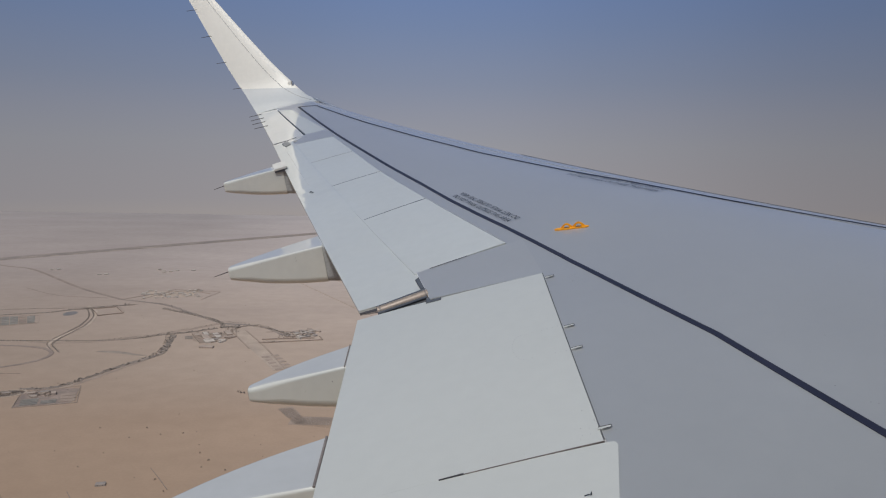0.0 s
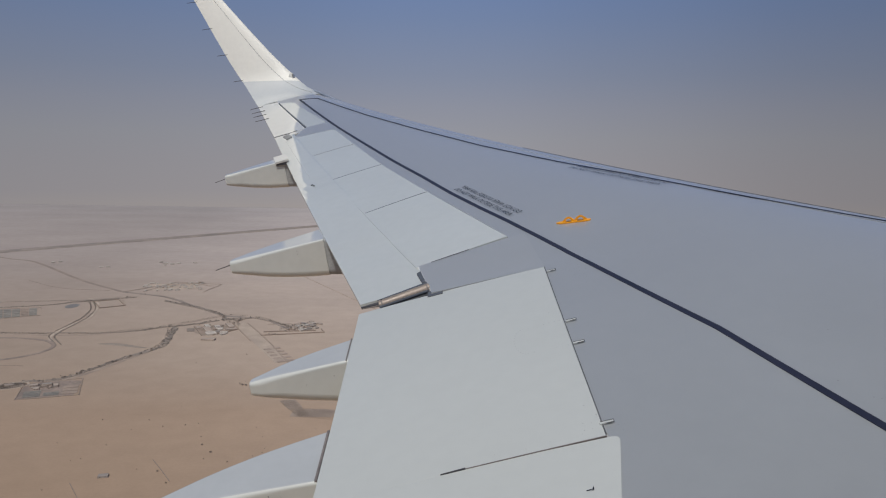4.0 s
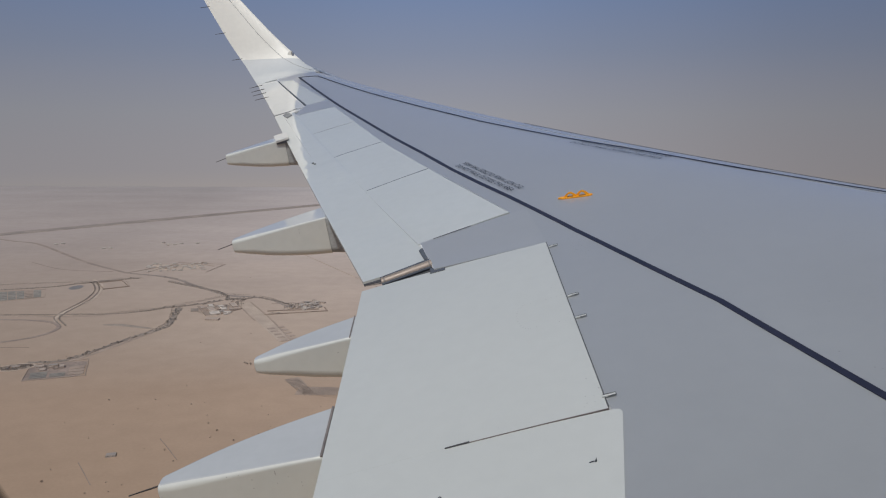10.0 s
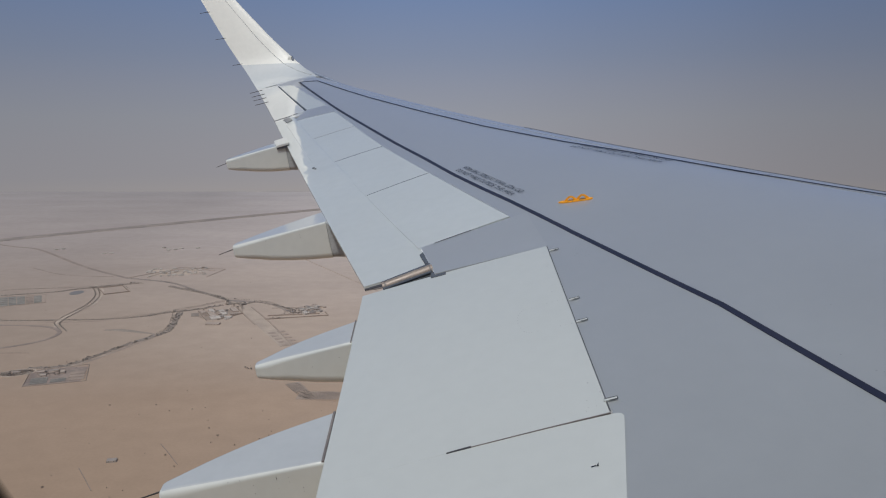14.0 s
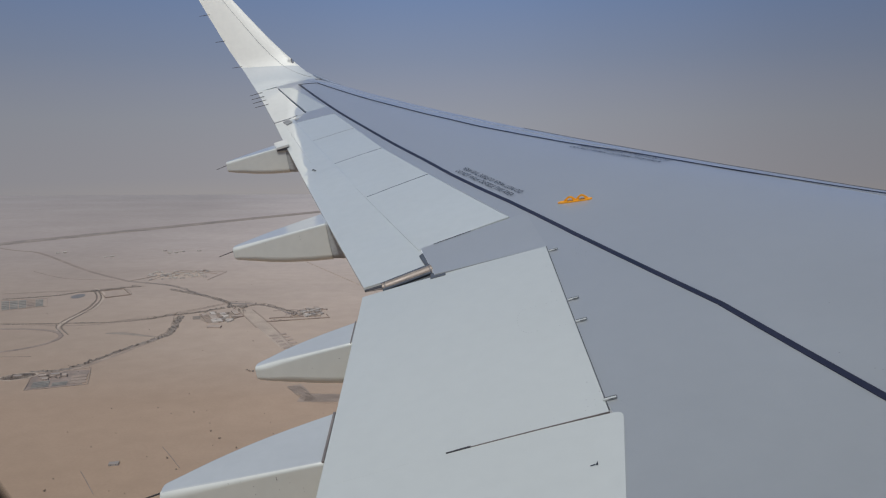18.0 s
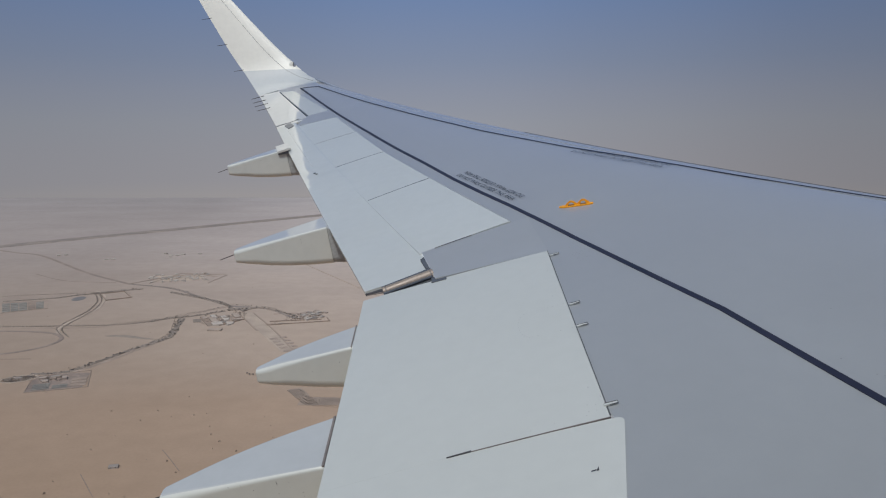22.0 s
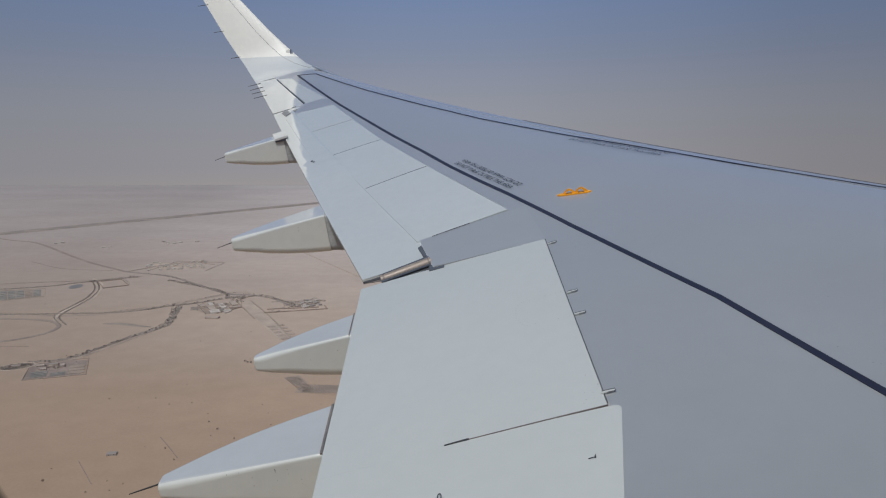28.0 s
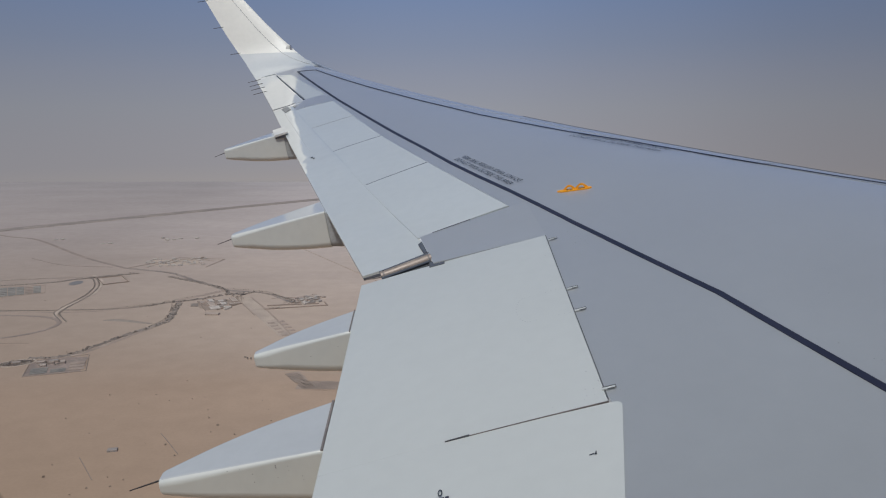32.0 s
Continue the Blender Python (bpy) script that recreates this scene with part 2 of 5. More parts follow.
def sand_material():
    """Desert sand: orange near, haze painted in as paler and greyer colour far off, with broad stains and fine ripples.
    """
    m = bpy.data.materials.new("desert_sand")
    m.use_nodes = True
    n, l = m.node_tree.nodes, m.node_tree.links
    b = n["Principled BSDF"]
    b.inputs["Roughness"].default_value = 0.95
    b.inputs["Specular IOR Level"].default_value = 0.1
    geo = n.new("ShaderNodeNewGeometry")

    def noise_at(scale, detail, stretch=(1, 1, 1)):
        mp = n.new("ShaderNodeMapping")
        mp.inputs["Scale"].default_value = stretch
        l.new(geo.outputs["Position"], mp.inputs["Vector"])
        t = n.new("ShaderNodeTexNoise")
        t.inputs["Scale"].default_value, t.inputs["Detail"].default_value = scale, detail
        l.new(mp.outputs[0], t.inputs["Vector"])
        return t.outputs["Fac"]

    sep = n.new("ShaderNodeSeparateXYZ")
    l.new(geo.outputs["Position"], sep.inputs[0])
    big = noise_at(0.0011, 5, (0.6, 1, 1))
    # aerial haze put into the base colour: paler, then greyer, with distance
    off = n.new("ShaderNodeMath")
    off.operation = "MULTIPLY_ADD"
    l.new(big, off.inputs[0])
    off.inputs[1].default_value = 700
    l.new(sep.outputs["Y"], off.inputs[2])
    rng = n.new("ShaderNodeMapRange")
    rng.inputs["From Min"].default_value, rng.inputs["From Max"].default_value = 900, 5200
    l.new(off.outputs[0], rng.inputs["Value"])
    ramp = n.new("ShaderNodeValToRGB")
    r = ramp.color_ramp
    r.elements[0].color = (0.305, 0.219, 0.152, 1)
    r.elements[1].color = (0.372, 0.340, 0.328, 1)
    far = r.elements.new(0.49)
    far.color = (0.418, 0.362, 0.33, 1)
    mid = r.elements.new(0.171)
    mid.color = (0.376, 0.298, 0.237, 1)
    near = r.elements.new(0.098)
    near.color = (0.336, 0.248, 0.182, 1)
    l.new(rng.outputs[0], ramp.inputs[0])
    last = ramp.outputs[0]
    # haze glow by bearing painted in too: darker to the left, brighter ahead
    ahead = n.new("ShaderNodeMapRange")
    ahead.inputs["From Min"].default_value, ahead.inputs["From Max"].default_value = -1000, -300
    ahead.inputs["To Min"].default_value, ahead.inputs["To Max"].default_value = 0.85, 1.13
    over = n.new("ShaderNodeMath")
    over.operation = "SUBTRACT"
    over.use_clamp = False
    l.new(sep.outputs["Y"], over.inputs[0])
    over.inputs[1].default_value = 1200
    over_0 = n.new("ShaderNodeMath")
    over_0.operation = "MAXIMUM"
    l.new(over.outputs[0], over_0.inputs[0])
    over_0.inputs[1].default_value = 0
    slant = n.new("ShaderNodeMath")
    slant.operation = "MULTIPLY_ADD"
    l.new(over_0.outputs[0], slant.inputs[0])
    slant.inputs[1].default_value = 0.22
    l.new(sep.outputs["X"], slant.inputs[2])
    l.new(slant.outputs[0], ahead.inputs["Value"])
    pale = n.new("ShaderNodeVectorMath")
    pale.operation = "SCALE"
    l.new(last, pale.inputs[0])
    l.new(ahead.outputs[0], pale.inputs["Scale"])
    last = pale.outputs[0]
    for fac, amount in ((noise_at(0.004, 6, (0.6, 1.0, 1)), 0.06), (noise_at(0.03, 4), 0.04), (noise_at(0.25, 3), 0.03)):
        k = n.new("ShaderNodeMapRange")
        k.inputs["From Min"].default_value, k.inputs["From Max"].default_value = 0.3, 0.7
        k.inputs["To Min"].default_value, k.inputs["To Max"].default_value = 1 - amount, 1 + amount
        l.new(fac, k.inputs["Value"])
        v = n.new("ShaderNodeVectorMath")
        v.operation = "SCALE"
        l.new(last, v.inputs[0])
        l.new(k.outputs[0], v.inputs["Scale"])
        last = v.outputs[0]
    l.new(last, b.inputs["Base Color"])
    bm_ = n.new("ShaderNodeBump")
    bm_.inputs["Strength"].default_value, bm_.inputs["Distance"].default_value = 0.25, 4.0
    l.new(noise_at(0.02, 6, (0.6, 1.2, 1)), bm_.inputs["Height"])
    l.new(bm_.outputs[0], b.inputs["Normal"])
    return m


M_SAND = sand_material()


# ---- mesh helpers ----
def mesh_from(name, verts, faces, mat, smooth=False):
    me = bpy.data.meshes.new(name)
    me.from_pydata([tuple(v) for v in verts], [], faces)
    me.update()
    bm = bmesh.new()
    bm.from_mesh(me)
    bmesh.ops.recalc_face_normals(bm, faces=bm.faces)
    bm.to_mesh(me)
    bm.free()
    me.materials.append(mat)
    if smooth:
        for f in me.polygons:
            f.use_smooth = True
        me.set_sharp_from_angle(angle=radians(32))
    return me


def part(name, verts, faces, mat, parent=None, label="", smooth=False):
    ob = new(name, mesh_from(name, verts, faces, mat, smooth))
    if parent is not None:
        ob.parent = parent
    if label:
        tagged(ob, label)
    return ob


def box_data(cx, cy, cz, sx, sy, sz, turn=0.0):
    """A box whose base centre is given."""
    c, s = math.cos(turn), math.sin(turn)
    vs = []
    for dz in (0, sz):
        for dx, dy in ((-1, -1), (1, -1), (1, 1), (-1, 1)):
            x, y = dx * sx / 2, dy * sy / 2
            vs.append((cx + x * c - y * s, cy + x * s + y * c, cz + dz))
    return vs, [(0, 3, 2, 1), (4, 5, 6, 7), (0, 1, 5, 4), (1, 2, 6, 5), (2, 3, 7, 6), (3, 0, 4, 7)]


def join_data(items):
    vs, fs = [], []
    for v, f in items:
        k = len(vs)
        vs += list(v)
        fs += [tuple(i + k for i in q) for q in f]
    return vs, fs


def tube_data(a, b, r0, r1, sides=8):
    """A tapered rod from a to b with closed ends."""
    a, b = Vector(a), Vector(b)
    d = (b - a).normalized()
    u = d.orthogonal().normalized()
    w = d.cross(u)
    vs = []
    for p, r in ((a, r0), (b, r1)):
        for i in range(sides):
            t = 2 * math.pi * i / sides
            vs.append(p + u * (r * math.cos(t)) + w * (r * math.sin(t)))
    fs = [(i, (i + 1) % sides, sides + (i + 1) % sides, sides + i) for i in range(sides)]
    return vs, fs + [tuple(range(sides))[::-1], tuple(range(sides, 2 * sides))]


def loft_data(rings):
    """Closed rings of equal length joined one after the other, ends capped."""
    n = len(rings[0])
    vs = [v for r in rings for v in r]
    fs = []
    for k in range(len(rings) - 1):
        for i in range(n):
            j = (i + 1) % n
            fs.append((k * n + i, k * n + j, (k + 1) * n + j, (k + 1) * n + i))
    last = (len(rings) - 1) * n
    return vs, fs + [tuple(range(n))[::-1], tuple(last + i for i in range(n))]


# ---- the airliner: x forward, y outboard, z up in its own frame ----
AIRFRAME = Matrix((
    (0.985482, -0.043476, -0.164117, 6.562093),
    (0.028449, 0.995276, -0.092826, -1.379258),
    (0.167377, 0.086809, 0.982064, 379.179726),
    (0.000000, 0.000000, 0.000000, 1.000000)))
DIH, FLEX, TE_TIP, LE_TIP = 0.08226, 1.24551, -10.1885, -9.6320
Y_KINK, Y_TIP, Y_ROOT = 6.4, 16.6, 1.2


def z_base(y):
    u = max(y - 2, 0)
    return DIH * u + FLEX * (u / 15) ** 2


def x_le(y):
    return LE_TIP * y / Y_TIP


def x_te(y):
    return -7.1 if y < Y_KINK else -7.1 + (y - Y_KINK) * (TE_TIP + 7.1) / (Y_TIP - Y_KINK)


def crown(s):
    s = min(max(s, 0), 1)
    return 0.575 * (0.2969 * math.sqrt(s) - 0.126 * s - 0.3516 * s * s + 0.2843 * s ** 3 - 0.1015 * s ** 4)


def top(x, y, dz=0.0):
    """The point of the wing's upper face above (x, y)."""
    l, t = x_le(y), x_te(y)
    return Vector((x, y, z_base(y) + (l - t) * crown((l - x) / (l - t)) + dz))


def chord_pt(s, y, dz=0.0):
    l, t = x_le(y), x_te(y)
    return Vector((l - s * (l - t), y, z_base(y) + (l - t) * crown(s) + dz))


def belly(s, y):
    l, t = x_le(y), x_te(y)
    return Vector((l - s * (l - t), y, z_base(y) - (l - t) * 0.8 * crown(s)))


def plate(corners, dz, thick, na=10, nb=12, wave=0.0, lift=0.0, rounding=0.0, arch=0.0, ripple=0.0):
    """A panel that follows the upper face; arch bends it between its long edges, ripple dents it finely. corners: (x, y) of front inboard, front outboard, rear outboard, rear inboard."""
    (a, b, c, d) = [Vector(q) for q in corners]
    vs = []
    for low in (0, 1):
        for i in range(na + 1):
            for j in range(nb + 1):
                u, v = i / na, j / nb
                # the front outboard corner may be rounded
                e, f = rounding - u * (b - c).length, rounding - (1 - v) * (a - b).length
                if e > 0 and f > 0:
                    k = max(e, f) / math.hypot(e, f)
                    u, v = (rounding - e * k) / (b - c).length, 1 - (rounding - f * k) / (a - b).length
                q = (a * (1 - v) + b * v) * (1 - u) + (d * (1 - v) + c * v) * u
                vs.append(top(q.x, q.y, dz - low * thick + lift * u * u + arch * (math.sqrt(u) - u) * min(max((q.y - 7.4) / 1.8, 0), 1) + wave * noise.noise(Vector((q.x * 5.0, q.y * 2.2, 3.0))) + ripple * (0.9 * noise.noise(Vector((q.x * 1.6, q.y * 1.7, 7.0))) + 0.5 * noise.noise(Vector((q.x * 2.2, q.y * 6.1, 2.0))) * (0.6 + 1.2 * abs(noise.noise(Vector((1.0, q.y * 0.9, 5.0))))))))
    w = nb + 1
    off = (na + 1) * w
    fs = []
    for i in range(na):
        for j in range(nb):
            k = i * w + j
            fs.append((k, k + 1, k + w + 1, k + w))
            fs.append((off + k, off + k + w, off + k + w + 1, off + k + 1))
    for i in range(na):
        for j in (0, nb):
            k = i * w + j
            fs.append((k, k + w, off + k + w, off + k))
    for j in range(nb):
        for i in (0, na):
            k = i * w + j
            fs.append((k, k + 1, off + k + 1, off + k))
    return vs, fs


def ribbon(points, width, dz=0.004, steps=14):
    """A painted line on the upper face through (x, y) points."""
    pts = []
    for a, b in zip(points, points[1:]):
        for k in range(steps):
            pts.append(Vector(a).lerp(Vector(b), k / steps))
    pts.append(Vector(points[-1]))
    vs = []
    for i, p in enumerate(pts):
        d = (pts[min(i + 1, len(pts) - 1)] - pts[max(i - 1, 0)]).normalized()
        nrm = Vector((-d.y, d.x)) * (width / 2)
        for lift in (dz, dz - 0.003):
            for sgn in (-1, 1):
                q = p + nrm * sgn
                vs.append(top(q.x, q.y, lift))
    fs = []
    for i in range(len(pts) - 1):
        k = 4 * i
        for e, f in ((0, 1), (1, 3), (3, 2), (2, 0)):
            fs.append((k + e, k + f, k + 4 + f, k + 4 + e))
    return vs, fs


wing = new("airliner_wing")
wing.matrix_world = AIRFRAME
tagged(wing, "pale grey airliner wing with dark blue walkway lines in flight", "aircraft wing")


def spoiler_front(y):
    """Where the spoilers begin, as a share of the chord."""
    for (ya, sa), (yb, sb) in zip(FRONT, FRONT[1:]):
        if y <= yb:
            return sa + (sb - sa) * max(y - ya, 0) / (yb - ya)
    return FRONT[-1][1]


FRONT = ((6.3, 0.660), (6.9, 0.636), (7.6, 0.632), (9.2, 0.630), (10.25, 0.620), (10.9, 0.598), (11.9, 0.57))


def wing_box():
    """The fixed wing: nose to rear spar full height, then a lowered shelf under the moving panels."""
    rings = []
    ys = [Y_ROOT + (14.7 - Y_ROOT) * i / 70 for i in range(71)]
    ups = [0.09, 0.12, 0.16, 0.2, 0.26, 0.32, 0.38, 0.44, 0.5, 0.55, 0.59]
    for y in ys:
        l, t = x_le(y), x_te(y)
        hinge = spoiler_front(y) - 0.003 if y > 6.3 else (l + 5.9135) / (l - t)
        if y < 4.39:
            hinge = (l + 5.868 + (4.385 - y) * 0.2168) / (l - t)
        if y > 12.3:
            hinge = 0.715
        ring = [chord_pt(s * hinge / 0.612, y) for s in ups] + [chord_pt(hinge, y), chord_pt(hinge + 0.001, y, -0.03)]
        ring += [chord_pt(0.8, y, -0.045), chord_pt(0.93, y, -0.03 if y < 12.2 else -0.02)]
        ring += [belly(s, y) + Vector((0, 0, 0.0)) for s in (0.93, 0.8, 0.6, 0.4, 0.25, 0.12, 0.09)]
        rings.append(ring)
    return loft_data(rings)


part("wing_box", *wing_box(), M_WING, wing, "satin grey painted fixed wing skin", smooth=True)

# slats along the leading edge, each its own piece
SLATS = (1.95, 4.4, 6.9, 9.4, 11.9, 14.6)
for a, b in zip(SLATS, SLATS[1:]):
    rings = []
    for i in range(13):
        y = a + 0.006 + (b - a - 0.012) * i / 12
        ring = [chord_pt(s, y, 0.003) for s in (0.105, 0.08, 0.06, 0.04, 0.025, 0.012, 0.004, 0.0)]
        ring += [belly(s, y) for s in (0.004, 0.012, 0.03, 0.06, 0.105)]
        rings.append(ring)
    part("slat", *loft_data(rings), M_WING, wing, smooth=True)

# spoilers: (front inboard, front outboard, rear outboard, rear inboard)
SPOILER_CUTS = ((6.927, 6.765), (8.43, 8.265), (9.716, 9.62), (10.883, 10.82), (11.9, 11.985))


def on_chord(s, y):
    l, t = x_le(y), x_te(y)
    return (l - s * (l - t), y)


for (fa, ra), (fb, rb) in zip(SPOILER_CUTS, SPOILER_CUTS[1:]):
    g = 0.004
    part("spoiler", *plate((on_chord(spoiler_front(fa), fa + g), on_chord(spoiler_front(fb), fb - g), on_chord(0.855, rb - g), on_chord(0.855, ra + g)), 0.006, 0.03, 12, 30, 0.0008), M_SPOILER, wing,
         "pale grey spoiler panel")
for (fy, ry), half in zip(SPOILER_CUTS[1:4], (0.0028, 0.0020, 0.0014)):
    f = spoiler_front(fy) + 0.002
    part("panel_gap", *plate((on_chord(f, fy - half), on_chord(f, fy + half), on_chord(0.85, ry + half * 1.3), on_chord(0.85, ry - half * 1.3)), 0.0078, 0.02, 8, 1), M_BRACKET if half > 0.0015 else M_SEAM, wing, "thin dark panel gap")
# outboard flap behind them, its skin arched and dented to fit the winglet's reflection to the view
part("outboard_flap", *plate((on_chord(0.84, 6.45), on_chord(0.84, 12.20), on_chord(1.0, 12.22), on_chord(1.0, 6.42)), -0.003, 0.02, 18, 200, 0.0012, 0.006, arch=0.056, ripple=0.0026), M_SPOILER, wing, "pale grey outboard flap, retracted", smooth=True)
part("flap_seam", *ribbon((on_chord(0.9335, 12.16), on_chord(0.9335, 9.9)), 0.005, 0.0125), M_AILERON, wing, "thin bright seam on the flap")
# aileron, the fixed cover before it and the grey strip between it and the spoilers
part("aileron", *plate((on_chord(0.732, 12.36), on_chord(0.732, 14.6), on_chord(1.03, 14.69), on_chord(1.0, 12.345)), 0.003, 0.025, 12, 90, 0.0016, 0.008, ripple=0.0016), M_AILERON, wing, "glossy white aileron", smooth=True)
part("aileron_cover", *plate((on_chord(0.545, 12.41), on_chord(0.553, 14.3), on_chord(0.716, 14.5), on_chord(0.716, 12.41)), 0.003, 0.02, 6, 20), M_FLAP, wing, smooth=True)
part("filler_panel", *plate((on_chord(0.57, 11.897), on_chord(0.535, 12.40), on_chord(0.725, 12.40), on_chord(0.875, 11.985)), 0.0075, 0.03, 6, 4), M_WING, wing, "grey fixed strip beside the spoilers", smooth=True)
part("end_plate", *plate((on_chord(0.725, 12.23), on_chord(0.725, 12.335), on_chord(1.0, 12.32), on_chord(1.0, 12.23)), 0.003, 0.02, 4, 2), M_AILERON, wing, "white end plate beside the aileron", smooth=True)
part("aileron_gap", *plate((on_chord(0.80, 12.365), on_chord(0.80, 12.395), on_chord(1.0, 12.35), on_chord(1.0, 12.32)), 0.0045, 0.02, 4, 2), M_GAP2, wing, "dark gap at the aileron's end")
part("aileron_seal", *plate((on_chord(0.7145, 12.44), on_chord(0.7145, 14.51), on_chord(0.7265, 14.51), on_chord(0.7265, 12.44)), 0.0045, 0.02, 2, 20), M_BRACKET, wing, "dark hinge gap")
part("hinge_cover", *plate(((-8.58, 12.03), (-8.681, 12.281), (-8.737, 12.18), (-8.641, 11.96)), 0.022, 0.03, 3, 3), M_SEAM, wing, "dark square hinge cover")

# grey fixed panel between spoilers and inboard flap
part("fixed_panel", *plate(((-5.903, 6.266), (-5.957, 6.930), (-6.722, 6.768), (-6.622, 6.275)), 0.004, 0.03, 12, 4, 0.0, 0.009), M_FIXED, wing, smooth=True)
for q in (((-6.655, 6.50), (-6.70, 6.70), (-6.731, 6.665), (-6.689, 6.488)), ((-6.555, 6.236), (-6.555, 6.316), (-6.652, 6.325), (-6.650, 6.238))):
    clip = part("bracket", *plate(q, 0.006, 0.05, 3, 3), M_BRACKET, wing, "dark blue-grey metal bracket")
    rim = [top(*p, 0.006) for p in q]
    part("rim", *join_data([tube_data(a, b, 0.0016, 0.0016, 6) for a, b in zip(rim, rim[1:] + rim[:1])]), M_GAP, clip, "black raised edge")
# flap track in the gap at the wing's bend: channel with two rails, a rod and its tapered ends
track = part("flap_track", *plate(((-6.62, 6.325), (-6.62, 6.485), (-6.985, 6.40), (-6.962, 6.288)), -0.012, 0.02, 3, 3), M_GAP2, wing, "grey channel with a worn steel rod")
for a, b, r in (((-6.655, 6.468), (-6.985, 6.388), 0.013), ((-6.645, 6.348), (-6.966, 6.29), 0.009)):
    part("rail", *tube_data(top(*a, 0.002), top(*b, 0.002), r, r, 10), M_BRACKET, track, "dark rail", smooth=True)
r0, r1 = top(-6.64, 6.402, -0.004), top(-6.972, 6.335, -0.004)
part("rod", *tube_data(r0, r1, 0.035, 0.033, 22), M_STEEL, track, "worn brownish steel rod", smooth=True)
d_rod = (r1 - r0).normalized()
for along in (0.012, 0.318):
    part("collar", *tube_data(r0 + d_rod * along, r0 + d_rod * (along + 0.010), 0.0362, 0.0362, 22), M_JOINT, track, "dark clamp ring", smooth=True)
part("pin", *tube_data(r0 + d_rod * 0.325 + Vector((0, 0, 0.032)), r0 + d_rod * 0.325 + Vector((0, 0, 0.038)), 0.007, 0.006, 10), M_GAP, track, "black pin head", smooth=True)
part("rod_tip", *tube_data(r1, top(-7.09, 6.372, -0.008), 0.006, 0.002, 12), M_JOINT, track, "brownish tapered rod end", smooth=True)
part("wedge", *plate(((-6.978, 6.350), (-6.985, 6.392), (-7.10, 6.392), (-7.095, 6.376)), 0.0, 0.012, 2, 2), M_GAP, track, "dark tapered seal")

# inboard flap, the panel beside it and the seal in the slot
part("inboard_flap", *plate(((-5.917, 4.403), (-5.910, 6.266), (-7.1, 6.27), (-7.1, 4.40)), 0.004, 0.03, 16, 20), M_FLAP, wing, "pale grey inboard flap, retracted", smooth=True)
root = part("root_flap", *plate(((-6.391, 1.95), (-5.864, 4.389), (-7.1, 4.42), (-7.1, 1.95)), 0.0036, 0.03, 70, 90, rounding=0.035), M_FLAP, wing, "pale grey root flap panel with markings", smooth=True)
part("slot_seal", *plate(((-5.915, 4.3945), (-5.915, 4.3985), (-6.54, 4.4004), (-6.54, 4.3990)), 0.0075, 0.03, 8, 2), M_JOINT, wing, "brownish metal seal strip")
part("seal_tip", *plate(((-6.47, 4.398), (-6.47, 4.405), (-6.57, 4.4012), (-6.57, 4.3988)), 0.0085, 0.02, 4, 2), M_GAP, wing, "dark tapered seal end")

# dark shut lines along the edges of the flap panels
part("panel_gap", *ribbon(((-6.36, 6.841), (-6.63, 6.784)), 0.0045, 0.0135), M_GAP2, wing, "thin dark shut line")
part("panel_gap", *ribbon(((-5.913, 4.41), (-5.906, 6.262)), 0.003, 0.0062), M_GAP2, wing, "thin dark shut line")

# painted walkway lines
part("walkway_line", *ribbon(((-8.8585, 14.4057), (-7.9027, 11.9187), (-7.4194, 10.7044), (-7.036, 9.72), (-6.7184, 8.9312), (-6.4589, 8.245), (-6.2397, 7.7059), (-6.0512, 7.2584), (-5.8905, 6.849), (-5.7525, 6.4833), (-5.6343, 6.1471), (-5.257, 5.045), (-5.022, 4.11), (-4.75, 3.0), (-4.55, 2.1)), 0.031), M_STRIPE, wing, "dark blue painted line")
part("walkway_line", *ribbon(((-8.5303, 14.2551), (-8.0627, 13.358), (-7.5499, 12.389), (-7.1145, 11.603), (-6.7364, 10.904), (-6.4058, 10.315), (-6.1159, 9.77), (-5.4061, 8.5931), (-5.0234, 8.0348), (-4.7069, 7.5251), (-4.4433, 7.0712), (-3.895, 6.166), (-1.6, 2.1)), 0.017, 0.007), M_STRIPE, wing, "dark blue painted line")
part("walkway_line", *ribbon(((-8.868, 14.405), (-8.52, 14.255)), 0.022, 0.0055), M_STRIPE, wing)
part("slat_seam", *ribbon([on_chord(0.042, 9.6 - 0.45 * i) for i in range(17)], 0.010, 0.0065, 4), M_BRACKET, wing, "thin dark line along the slats")

# winglet: spine height and chord, station by station (y, z, leading x, trailing x)
WINGLET = ((14.70, 1.938, -8.474, -9.648), (14.817, 1.964, -8.535, -9.690), (14.93, 2.005, -8.617, -9.733), (15.036, 2.061, -8.71, -9.780), (15.133, 2.131, -8.817, -9.831),
           (15.221, 2.213, -8.906, -9.883), (15.297, 2.306, -9.002, -9.938), (15.36, 2.408, -9.088, -9.998), (15.408, 2.518, -9.186, -10.06), (15.492, 2.806, -9.415, -10.20),
           (15.661, 3.382, -9.825, -10.445), (15.829, 3.958, -10.22, -10.685), (15.997, 4.534, -10.62, -10.94))
AIRFOIL = (0.0, 0.01, 0.04, 0.1, 0.2, 0.35, 0.5, 0.7, 0.85, 1.0)


TOP_K = len(WINGLET) - 1


